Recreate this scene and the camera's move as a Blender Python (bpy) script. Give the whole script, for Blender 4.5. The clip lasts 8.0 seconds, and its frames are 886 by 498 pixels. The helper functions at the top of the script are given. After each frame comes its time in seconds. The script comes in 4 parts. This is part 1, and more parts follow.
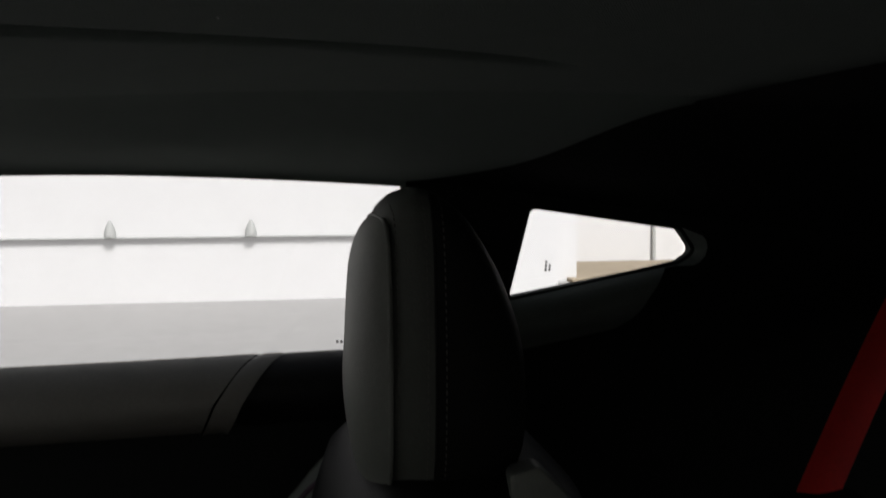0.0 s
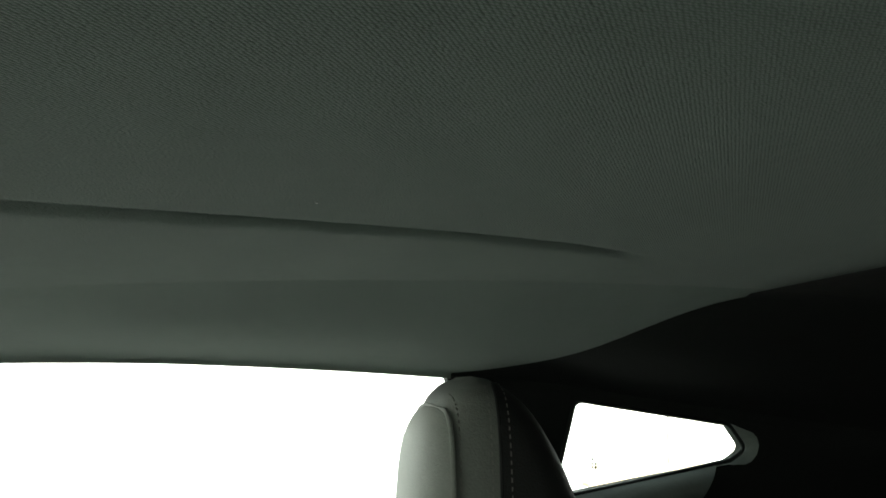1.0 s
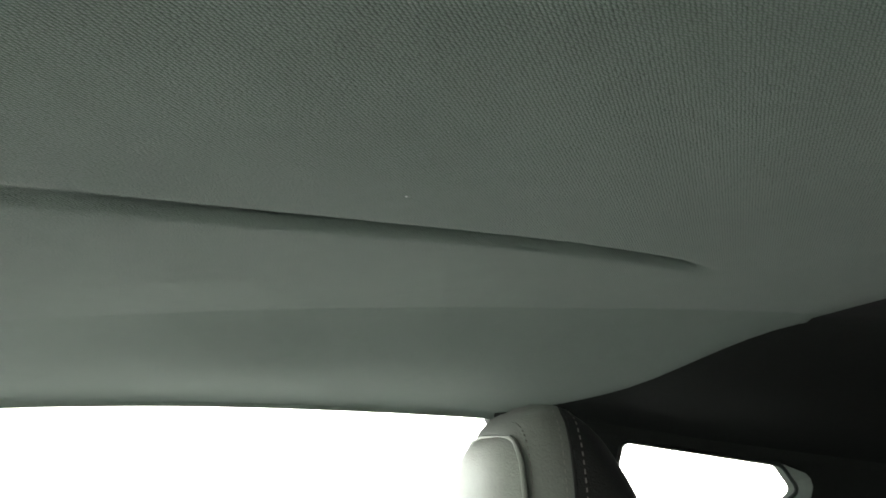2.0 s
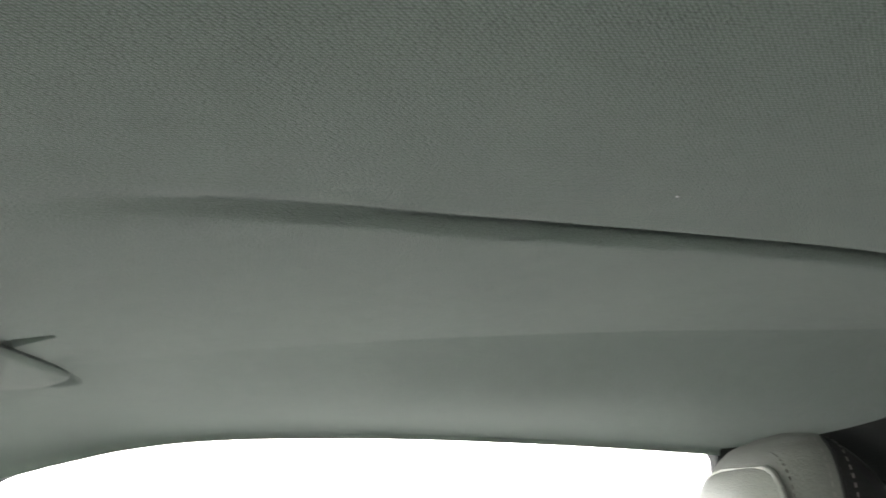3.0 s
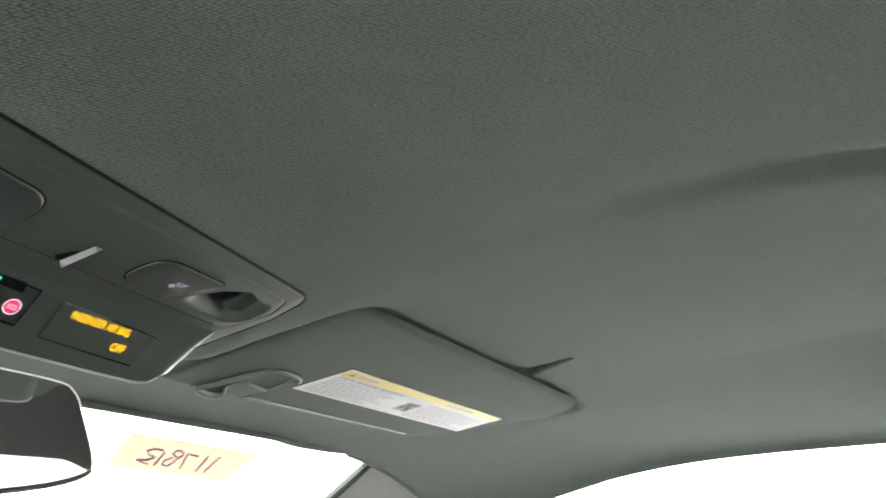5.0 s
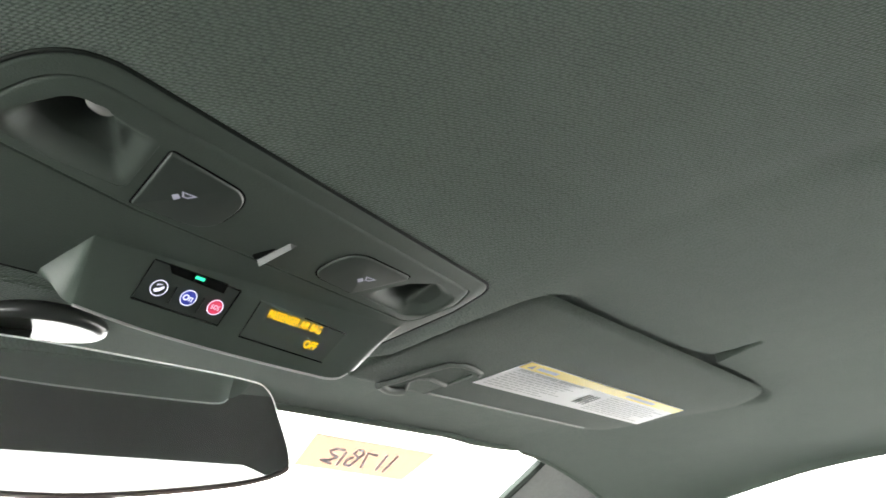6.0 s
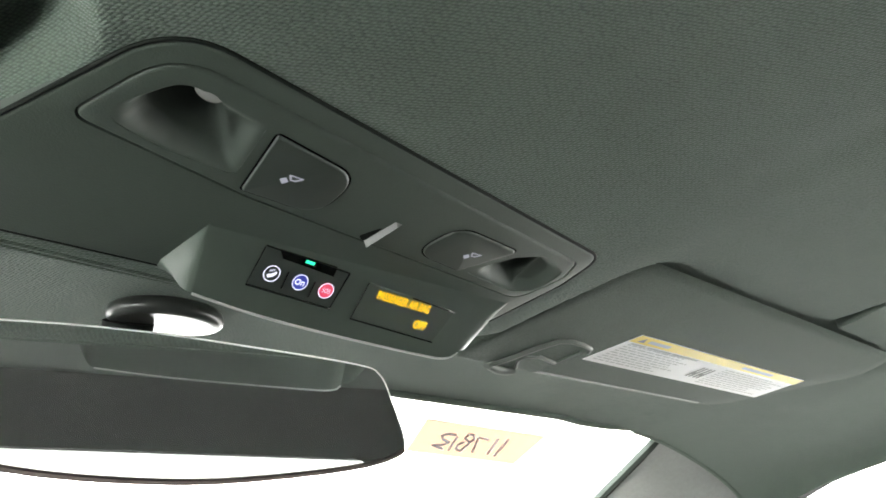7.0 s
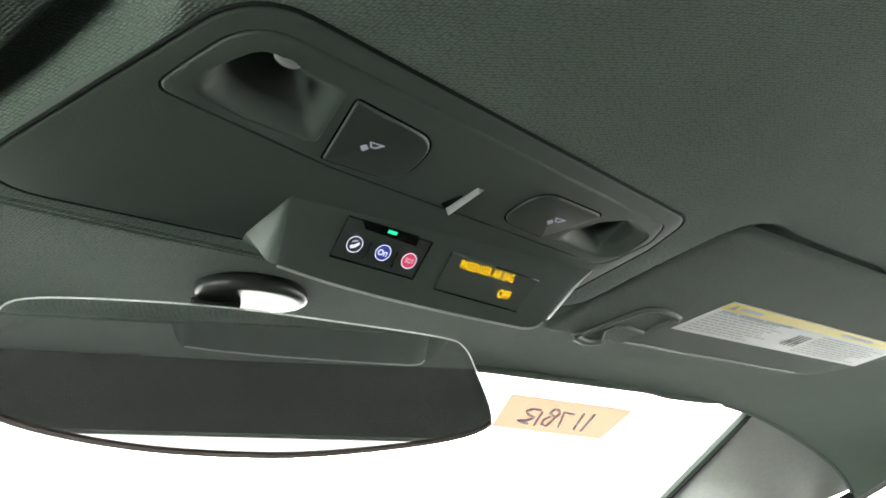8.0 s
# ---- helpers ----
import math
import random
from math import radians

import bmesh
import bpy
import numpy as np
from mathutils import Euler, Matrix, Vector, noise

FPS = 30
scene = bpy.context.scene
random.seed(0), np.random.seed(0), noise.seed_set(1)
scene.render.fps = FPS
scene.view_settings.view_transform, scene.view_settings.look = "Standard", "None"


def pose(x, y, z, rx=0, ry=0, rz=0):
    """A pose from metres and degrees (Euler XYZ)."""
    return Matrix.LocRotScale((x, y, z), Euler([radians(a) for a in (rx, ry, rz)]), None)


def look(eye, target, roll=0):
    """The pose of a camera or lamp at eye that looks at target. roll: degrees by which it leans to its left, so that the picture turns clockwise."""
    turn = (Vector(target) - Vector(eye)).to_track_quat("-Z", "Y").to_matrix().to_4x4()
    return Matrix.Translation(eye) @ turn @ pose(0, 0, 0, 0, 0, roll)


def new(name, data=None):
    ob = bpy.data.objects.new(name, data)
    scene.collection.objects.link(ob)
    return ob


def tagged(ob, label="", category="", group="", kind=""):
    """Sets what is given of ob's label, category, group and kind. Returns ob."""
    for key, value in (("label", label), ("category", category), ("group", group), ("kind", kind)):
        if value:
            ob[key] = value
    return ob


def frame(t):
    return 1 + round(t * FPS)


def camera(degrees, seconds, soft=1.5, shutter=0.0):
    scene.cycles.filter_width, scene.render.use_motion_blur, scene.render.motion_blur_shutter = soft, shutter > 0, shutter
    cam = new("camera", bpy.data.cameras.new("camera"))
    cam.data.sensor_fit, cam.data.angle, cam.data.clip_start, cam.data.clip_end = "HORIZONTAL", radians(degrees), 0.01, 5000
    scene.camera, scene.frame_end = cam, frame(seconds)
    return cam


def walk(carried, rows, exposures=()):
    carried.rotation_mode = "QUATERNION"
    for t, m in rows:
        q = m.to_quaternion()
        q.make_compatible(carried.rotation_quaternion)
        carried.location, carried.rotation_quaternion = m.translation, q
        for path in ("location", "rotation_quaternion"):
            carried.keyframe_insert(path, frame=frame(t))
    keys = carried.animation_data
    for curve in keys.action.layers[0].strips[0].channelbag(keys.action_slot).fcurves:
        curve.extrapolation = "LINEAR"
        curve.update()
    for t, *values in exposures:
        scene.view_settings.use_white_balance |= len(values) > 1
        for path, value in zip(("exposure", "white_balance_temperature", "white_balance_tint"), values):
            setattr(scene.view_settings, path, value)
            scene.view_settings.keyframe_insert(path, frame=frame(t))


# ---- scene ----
# Inside of a parked coupe: x to the passenger side, y to the windscreen, z up from the ground.
cam = camera(54.95, 8.0, soft=1.6, shutter=0.25)
PATH = [
    (0, (-0.2196, -0.1610, 1.1514), (1.7479, -0.4959, 1.0211), -0.25),
    (0.5, (-0.2084, -0.1454, 1.1463), (1.7590, -0.4629, 1.3153), -0.09),
    (1, (-0.2099, -0.1267, 1.1450), (1.7378, -0.4372, 1.4764), 0.31),
    (1.2, (-0.2004, -0.1141, 1.1392), (1.7393, -0.4404, 1.5012), 0.26),
    (2.3, (-0.1716, -0.0839, 1.1166), (1.7337, -0.3393, 1.6685), -0.64),
    (2.5, (-0.1639, -0.0769, 1.1167), (1.7467, -0.2431, 1.6842), -0.23),
    (3, (-0.1605, -0.0499, 1.1057), (1.7475, 0.0203, 1.7013), 0.66),
    (3.5, (-0.1596, -0.0367, 1.1003), (1.7173, 0.2421, 1.7324), -0.05),
    (4, (-0.1641, -0.0261, 1.0959), (1.6530, 0.4885, 1.7543), -0.55),
    (4.5, (-0.1738, -0.0070, 1.0923), (1.5663, 0.7101, 1.7687), -0.91),
    (5, (-0.1659, 0.0190, 1.0846), (1.4809, 0.9138, 1.7826), -1.23),
    (5.2, (-0.1639, 0.0263, 1.0821), (1.4360, 0.9933, 1.7930), -1.26),
    (6.3, (-0.1674, 0.0377, 1.0806), (1.2491, 1.2612, 1.7854), -1.06),
    (6.5, (-0.1679, 0.0387, 1.0786), (1.2224, 1.2920, 1.7831), -1.17),
    (7, (-0.1660, 0.0430, 1.0761), (1.1463, 1.3812, 1.7742), -2.10),
    (7.5, (-0.1658, 0.0444, 1.0748), (1.0787, 1.4503, 1.7635), -2.21),
    (8, (-0.1636, 0.0496, 1.0729), (1.0225, 1.5162, 1.7380), -2.01),
]
EXPOSURES = [(0.0, 1.05, 6500, 14), (0.3, 1.15, 6500, 12), (0.5, 1.38, 6500, 6), (0.75, 2.85, 6500, 0), (1.0, 3.7, 6500, -6), (1.2, 4.1, 6500, -6), (2.3, 5.1, 6500, 6), (3.0, 5.33, 6500, 11), (4.0, 5.4, 6500, 12),
             (4.6, 5.38, 6500, 12), (5.2, 5.15, 6500, 11), (6.3, 5.22, 6500, 8), (7.0, 5.25, 6500, 7), (7.5, 5.2, 6500, 7), (8.0, 4.85, 6500, 3)]
walk(cam, [(t, look(eye, target, roll)) for t, eye, target, roll in PATH], EXPOSURES)

# ---- light: an overcast day ----
world = bpy.data.worlds.new("overcast_sky")
world.use_nodes = True
scene.world = world
wn = world.node_tree.nodes
sky = wn.new("ShaderNodeTexSky")
sky.sky_type, sky.sun_disc = "NISHITA", False
sky.sun_elevation, sky.sun_rotation = radians(42), radians(256)
sky.air_density, sky.dust_density, sky.ozone_density = 1.0, 6.0, 1.0
cloud = wn.new("ShaderNodeHueSaturation")
cloud.inputs["Saturation"].default_value = 0.25
world.node_tree.links.new(sky.outputs[0], cloud.inputs["Color"])
world.node_tree.links.new(cloud.outputs[0], wn["Background"].inputs[0])
wn["Background"].inputs[1].default_value = 0.075
sun_data = bpy.data.lights.new("sun", "SUN")
sun_data.energy, sun_data.angle, sun_data.color = 2.4, radians(12), (1.0, 0.975, 0.945)
sun = new("sun", sun_data)
sun.matrix_world = look((-8, -2, 8.4), (0, 0, 1))


# ---- materials ----
def material(name, color, rough=0.6, metal=0.0, spec=0.5, var=0.12, scale=30.0, bump=0.0, bump_scale=400.0, emit=None, coat=0.0):
    """A principled material with two scales of tone and a fine grain."""
    m = bpy.data.materials.new(name)
    m.use_nodes = True
    nt = m.node_tree
    b = nt.nodes["Principled BSDF"]
    b.inputs["Roughness"].default_value = rough
    b.inputs["Metallic"].default_value = metal
    b.inputs["Specular IOR Level"].default_value = spec
    b.inputs["Coat Weight"].default_value = coat
    geo = nt.nodes.new("ShaderNodeNewGeometry")
    a = nt.nodes.new("ShaderNodeTexNoise")
    a.inputs["Scale"].default_value, a.inputs["Detail"].default_value = scale, 5
    c = nt.nodes.new("ShaderNodeTexNoise")
    c.inputs["Scale"].default_value, c.inputs["Detail"].default_value = scale * 9, 3
    mix = nt.nodes.new("ShaderNodeMath")
    mix.operation = "ADD"
    for n, s in ((a, 0), (c, 1)):
        nt.links.new(geo.outputs["Position"], n.inputs["Vector"])
        nt.links.new(n.outputs["Fac"], mix.inputs[s])
    ramp = nt.nodes.new("ShaderNodeValToRGB")
    ramp.color_ramp.elements[0].position, ramp.color_ramp.elements[1].position = 0.25, 0.75
    ramp.color_ramp.elements[0].color = tuple(v * (1 - var) for v in color) + (1,)
    ramp.color_ramp.elements[1].color = tuple(min(1, v * (1 + var)) for v in color) + (1,)
    half = nt.nodes.new("ShaderNodeMath")
    half.operation, half.inputs[1].default_value = "MULTIPLY", 0.5
    nt.links.new(mix.outputs[0], half.inputs[0])
    nt.links.new(half.outputs[0], ramp.inputs[0])
    nt.links.new(ramp.outputs[0], b.inputs["Base Color"])
    if bump:
        g = nt.nodes.new("ShaderNodeTexNoise")
        g.inputs["Scale"].default_value, g.inputs["Detail"].default_value = bump_scale, 2
        nt.links.new(geo.outputs["Position"], g.inputs["Vector"])
        bp = nt.nodes.new("ShaderNodeBump")
        bp.inputs["Strength"].default_value, bp.inputs["Distance"].default_value = bump, 0.0006
        nt.links.new(g.outputs["Fac"], bp.inputs["Height"])
        nt.links.new(bp.outputs[0], b.inputs["Normal"])
    if emit:
        b.inputs["Emission Color"].default_value = tuple(emit[:3]) + (1,)
        b.inputs["Emission Strength"].default_value = emit[3]
    return m


def woven(name, color, pitch, depth=0.0007, var=0.1, sheen=0.15):
    """Knitted roof cloth: a grid of small loops, offset row by row."""
    m = material(name, color, 0.95, spec=0.15, var=var, scale=7)
    nt = m.node_tree
    geo = nt.nodes.new("ShaderNodeNewGeometry")
    turn = nt.nodes.new("ShaderNodeVectorRotate")
    turn.rotation_type = "Z_AXIS"
    turn.inputs["Angle"].default_value = radians(28)
    nt.links.new(geo.outputs["Position"], turn.inputs["Vector"])
    sep = nt.nodes.new("ShaderNodeSeparateXYZ")
    nt.links.new(turn.outputs[0], sep.inputs[0])

    def op(kind, a, b=None, c=None):
        n = nt.nodes.new("ShaderNodeMath")
        n.operation = kind
        for k, v in enumerate((a, b, c)):
            if v is None:
                continue
            if isinstance(v, (int, float)):
                n.inputs[k].default_value = v
            else:
                nt.links.new(v, n.inputs[k])
        return n.outputs[0]

    v = op("DIVIDE", op("MULTIPLY_ADD", sep.outputs[2], -0.8, sep.outputs[1]), pitch * 0.82)
    u = op("MULTIPLY_ADD", v, 0.5, op("DIVIDE", op("MULTIPLY_ADD", sep.outputs[2], -0.8, sep.outputs[0]), pitch))
    cell = nt.nodes.new("ShaderNodeCombineXYZ")
    nt.links.new(u, cell.inputs[0])
    nt.links.new(v, cell.inputs[1])
    vor = nt.nodes.new("ShaderNodeTexVoronoi")
    vor.voronoi_dimensions, vor.feature = "2D", "F1"
    vor.inputs["Scale"].default_value, vor.inputs["Randomness"].default_value = 1.0, 0.36
    nt.links.new(cell.outputs[0], vor.inputs["Vector"])
    loops = op("MULTIPLY_ADD", vor.outputs["Distance"], -2.6, 1.0)
    fuzz = nt.nodes.new("ShaderNodeTexNoise")
    fuzz.inputs["Scale"].default_value = 900
    nt.links.new(geo.outputs["Position"], fuzz.inputs["Vector"])
    base = nt.nodes["Principled BSDF"].inputs["Base Color"]
    tone = nt.nodes.new("ShaderNodeVectorMath")
    tone.operation = "SCALE"
    nt.links.new(base.links[0].from_socket, tone.inputs[0])
    nt.links.new(op("MULTIPLY_ADD", loops, 0.3, 0.97), tone.inputs["Scale"])
    nt.links.new(tone.outputs[0], base)
    h = op("ADD", loops, op("MULTIPLY", fuzz.outputs["Fac"], 1.2))
    bp = nt.nodes.new("ShaderNodeBump")
    bp.inputs["Strength"].default_value, bp.inputs["Distance"].default_value = 0.6, depth
    nt.links.new(h, bp.inputs["Height"])
    b = nt.nodes["Principled BSDF"]
    nt.links.new(bp.outputs[0], b.inputs["Normal"])
    b.inputs["Sheen Weight"].default_value = sheen
    return m


CLOTH = woven("roof_cloth", (0.107, 0.138, 0.114), 0.0015, 0.0004)
# Near-black copy of the roof cloth: the rear's shade is in its colour.
REAR_CLOTH_SHADED = woven("shaded_rear_roof_cloth", (0.012, 0.011, 0.011), 0.0016, 0.0002, sheen=0.0)
CLOTH_FINE = woven("visor_cloth", (0.098, 0.124, 0.102), 0.0014, 0.0002)
BLACK_TRIM = material("black_trim", (0.013, 0.014, 0.013), 0.85, spec=0.07, bump=0.3)
SIDE_TRIM = material("side_trim", (0.011, 0.012, 0.011), 0.8, spec=0.12, bump=0.4)
LEDGE = material("ledge_plastic", (0.125, 0.14, 0.126), 0.85, spec=0.1, bump=0.4)
SILL = material("sill_leather", (0.18, 0.172, 0.152), 0.6, spec=0.3, bump=0.5, bump_scale=700)
PILLAR = material("pillar_plastic", (0.27, 0.28, 0.27), 0.5, bump=0.3, bump_scale=900)
CONSOLE = material("console_plastic", (0.062, 0.08, 0.066), 0.5, bump=0.15, bump_scale=1600, var=0.05)
CLIP_PLASTIC = material("clip_plastic", (0.12, 0.135, 0.12), 0.4, var=0.05)
MOUNT = material("mount_plastic", (0.035, 0.038, 0.035), 0.3, var=0.02)
POD = material("pod_plastic", (0.066, 0.085, 0.07), 0.4, spec=0.75, bump=0.15, bump_scale=1600, var=0.05)
BOWL = material("lamp_bowl_plastic", (0.068, 0.084, 0.071), 0.55, var=0.05)
SMOKED = material("smoked_plastic", (0.04, 0.05, 0.043), 0.42, var=0.05)
SCREEN_PLASTIC = material("display_plastic", (0.066, 0.082, 0.069), 0.5, var=0.03)
GLOSS = material("gloss_black", (0.008, 0.008, 0.008), 0.08, var=0.02)
EDGE_HIGHLIGHT = material("pale_edge_highlight", (0.5, 0.5, 0.49), 0.4, var=0.05)
CHROME = material("bright_bezel", (0.6, 0.6, 0.6), 0.2, metal=1.0, var=0.02)
REFLECTOR = material("lamp_reflector", (0.3, 0.31, 0.3), 0.35, metal=0.3)
LEATHER = material("black_leather", (0.012, 0.012, 0.0115), 0.6, spec=0.14, bump=0.6, bump_scale=700)
# Darker copy of the grey leather: the headrest side's shade in colour.
LEATHER_SHADED = material("shaded_grey_leather", (0.085, 0.09, 0.078), 0.6, spec=0.3, bump=0.6, bump_scale=700)
LEATHER_GREY = material("grey_leather", (0.16, 0.168, 0.147), 0.6, spec=0.3, bump=0.6, bump_scale=700)
SEAM = material("seam_thread", (0.07, 0.04, 0.06), 0.7)
STITCH = material("stitching", (0.12, 0.115, 0.105), 0.8)
RED = material("red_webbing", (0.75, 0.014, 0.008), 0.7, bump=0.5, bump_scale=1500)
RUBBER = material("rubber_seal", (0.008, 0.011, 0.009), 0.7, spec=0.2)
PAPER = material("label_paper", (0.78, 0.77, 0.78), 0.45, var=0.02)
YELLOW = material("label_yellow", (0.8, 0.62, 0.12), 0.45, var=0.02)
INK = material("label_ink", (0.5, 0.5, 0.5), 0.6, var=0.02)
DARK_INK = material("label_dark_ink", (0.3, 0.3, 0.3), 0.6, var=0.02)
ORANGE_GLOW = material("orange_glow", (0.1, 0.05, 0.0), 0.5, emit=(1.0, 0.56, 0.0, 0.078))
GREEN_GLOW = material("green_glow", (0.0, 0.1, 0.04), 0.5, emit=(0.05, 1.0, 0.5, 0.04))
WHITE_GLOW = material("white_glow", (0.3, 0.3, 0.35), 0.5, emit=(0.8, 0.8, 1.0, 0.037))
ICON = material("pale_print", (0.3, 0.3, 0.33), 0.5, emit=(0.8, 0.8, 1.0, 0.008))
BLUE_GLOW = material("blue_glow", (0.02, 0.03, 0.2), 0.5, emit=(0.07, 0.09, 0.6, 0.012))
RED_GLOW = material("red_glow", (0.3, 0.02, 0.04), 0.5, emit=(0.9, 0.06, 0.16, 0.019))
WHITE_PAINT = material("white_painted_wall", (0.66, 0.66, 0.665), 0.7, var=0.03, scale=1.2)
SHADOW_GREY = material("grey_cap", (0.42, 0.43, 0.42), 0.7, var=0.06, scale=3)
CONCRETE = material("pale_concrete", (0.41, 0.405, 0.4), 0.9, var=0.08, scale=0.6, bump=0.5, bump_scale=60)
TAN = material("tan_gravel", (0.36, 0.3, 0.22), 0.95, var=0.15, scale=4, bump=0.5, bump_scale=60)
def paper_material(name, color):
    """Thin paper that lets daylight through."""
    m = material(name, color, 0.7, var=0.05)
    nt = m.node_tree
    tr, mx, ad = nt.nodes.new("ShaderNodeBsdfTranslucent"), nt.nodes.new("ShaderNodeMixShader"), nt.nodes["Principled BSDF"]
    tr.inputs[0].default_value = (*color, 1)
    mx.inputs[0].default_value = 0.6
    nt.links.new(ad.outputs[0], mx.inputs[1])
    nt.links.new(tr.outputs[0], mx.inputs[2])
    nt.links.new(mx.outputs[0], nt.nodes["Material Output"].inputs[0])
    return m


STICKER = paper_material("orange_sticker", (0.105, 0.062, 0.043))
STICKER_EDGE = paper_material("sticker_border", (0.5, 0.36, 0.3))
LIP = paper_material("mirror_lip", (0.13, 0.108, 0.1))
RIM_HIGHLIGHT = paper_material("glass_edge_highlight", (0.88, 0.88, 0.86))
ETCH = material("etched_print", (0.2, 0.2, 0.2), 0.7)
LENS = material("lamp_lens", (0.28, 0.28, 0.27), 0.15, var=0.02)
MARKER = paper_material("marker_ink", (0.55, 0.62, 0.72))


def glass_material(name, tint):
    m = bpy.data.materials.new(name)
    m.use_nodes = True
    nt = m.node_tree
    nt.nodes.remove(nt.nodes["Principled BSDF"])
    t, g, mx, f, p, q = (nt.nodes.new("ShaderNode" + k) for k in ("BsdfTransparent", "BsdfGlossy", "MixShader", "LayerWeight", "Math", "Math"))
    t.inputs[0].default_value = (*tint, 1)
    g.inputs["Roughness"].default_value = 0.02
    p.operation, p.inputs[1].default_value = "POWER", 5.0
    q.operation, q.inputs[1].default_value, q.inputs[2].default_value = "MULTIPLY_ADD", 0.8, 0.04
    nt.links.new(f.outputs["Facing"], p.inputs[0])
    nt.links.new(p.outputs[0], q.inputs[0])
    nt.links.new(q.outputs[0], mx.inputs[0])
    nt.links.new(t.outputs[0], mx.inputs[1])
    nt.links.new(g.outputs[0], mx.inputs[2])
    nt.links.new(mx.outputs[0], nt.nodes["Material Output"].inputs[0])
    return m


GLASS = glass_material("window_glass", (0.93, 0.96, 0.95))
REAR_GLASS = glass_material("dark_rear_glass", (0.27, 0.28, 0.275))
SIDE_GLASS = glass_material("tinted_side_glass", (0.51, 0.525, 0.52))
def mirror_material():
    """Dimming mirror glass with a pale diffuse layer that imitates lens haze."""
    m = material("mirror_silver", (0.47, 0.49, 0.48), 0.01, metal=1.0, var=0.0)
    nt = m.node_tree
    haze, mx = nt.nodes.new("ShaderNodeBsdfDiffuse"), nt.nodes.new("ShaderNodeMixShader")
    haze.inputs[0].default_value = (0.5, 0.52, 0.5, 1)
    mx.inputs[0].default_value = 0.13
    nt.links.new(nt.nodes["Principled BSDF"].outputs[0], mx.inputs[1])
    nt.links.new(haze.outputs[0], mx.inputs[2])
    nt.links.new(mx.outputs[0], nt.nodes["Material Output"].inputs[0])
    return m


MIRROR = mirror_material()


# ---- helpers ----
def part(name, bm, mat, parent=None, label="", smooth=True):
    me = bpy.data.meshes.new(name)
    bmesh.ops.recalc_face_normals(bm, faces=bm.faces)
    bm.to_mesh(me)
    bm.free()
    me.materials.append(mat)
    if smooth:
        me.polygons.foreach_set("use_smooth", [True] * len(me.polygons))
        me.set_sharp_from_angle(angle=radians(42))
    ob = new(name, me)
    if parent:
        ob.parent = parent
    if label:
        ob["label"] = label
    return ob


def thing(name, label, category, at=(0, 0, 0), group="", kind=""):
    """An Empty at the base of a thing; its parts are meshed in world places."""
    e = new(name)
    e.empty_display_size = 0.02
    return tagged(e, label, category, group, kind)


def rounded(corners, radius, steps=6):
    """A polygon with rounded corners; radius is one number or one a corner."""
    n = len(corners)
    rs = radius if isinstance(radius, (list, tuple)) else [radius] * n
    out = []
    for i in range(n):
        p, a, b = Vector(corners[i]), Vector(corners[i - 1]), Vector(corners[(i + 1) % n])
        da, db = (a - p), (b - p)
        la, lb = da.length, db.length
        da.normalize(), db.normalize()
        half = da.angle(db) / 2
        cut = min(rs[i] / max(math.tan(half), 0.05), 0.48 * la, 0.48 * lb)
        s, e = p + da * cut, p + db * cut
        for k in range(steps + 1):
            u = k / steps
            out.append((1 - u) ** 2 * s + 2 * u * (1 - u) * p + u * u * e)
    return out


def inset_loop(loop, d):
    """The loop moved inwards by d."""
    n = len(loop)
    area = sum(loop[i].x * loop[(i + 1) % n].y - loop[(i + 1) % n].x * loop[i].y for i in range(n))
    sgn = 1 if area > 0 else -1
    out = []
    for i in range(n):
        t = (loop[(i + 1) % n] - loop[i - 1])
        t.normalize()
        out.append(loop[i] + Vector((-t.y, t.x)) * d * sgn)
    return out


def spline(points, steps=6):
    """A smooth closed loop through points."""
    n, out = len(points), []
    for i in range(n):
        a, b, c, d = (points[(i + k) % n] for k in (-1, 0, 1, 2))
        for k in range(steps):
            u = k / steps
            out.append(0.5 * (2 * b + (c - a) * u + (2 * a - 5 * b + 4 * c - d) * u * u + (3 * b - a - 3 * c + d) * u**3))
    return out


def bridge(bm, a, b):
    n = len(a)
    for i in range(n):
        bm.faces.new((a[i], a[(i + 1) % n], b[(i + 1) % n], b[i]))


def fill(bm, rings):
    """Fills the region between vertex rings (an outer one and holes)."""
    edges = []
    for r in rings:
        for i in range(len(r)):
            e = bm.edges.get((r[i], r[(i + 1) % len(r)])) or bm.edges.new((r[i], r[(i + 1) % len(r)]))
            edges.append(e)
    bmesh.ops.triangle_fill(bm, use_beauty=True, use_dissolve=False, edges=edges)


def slab(loop, surf, h0, h1, chamfer=0.0, holes=(), back=False, under=0.0):
    """A plate hung under the surface surf(x, y): from h0 below it to h1 below it, the lower rim rounded by chamfer."""
    bm = bmesh.new()
    put = lambda lp, h: [bm.verts.new((p.x, p.y, surf(p.x, p.y) - h)) for p in lp]
    prev = put(inset_loop(loop, under), h0)
    first = prev
    if under:
        nxt = put(loop, h1 - chamfer - 0.0008)
        bridge(bm, prev, nxt)
        prev = nxt
    if chamfer:
        for k in range(4):
            a = k / 3 * math.pi / 2
            nxt = put(inset_loop(loop, chamfer * (1 - math.cos(a))), h1 - chamfer * (1 - math.sin(a)))
            bridge(bm, prev, nxt)
            prev = nxt
    else:
        nxt = put(loop, h1)
        bridge(bm, prev, nxt)
        prev = nxt
    rings = [prev]
    for hl in holes:
        low = put(hl, h1)
        up = put(hl, h0)
        bridge(bm, low, up)
        rings.append(low)
    fill(bm, rings)
    if back:
        fill(bm, [first])
    return bm


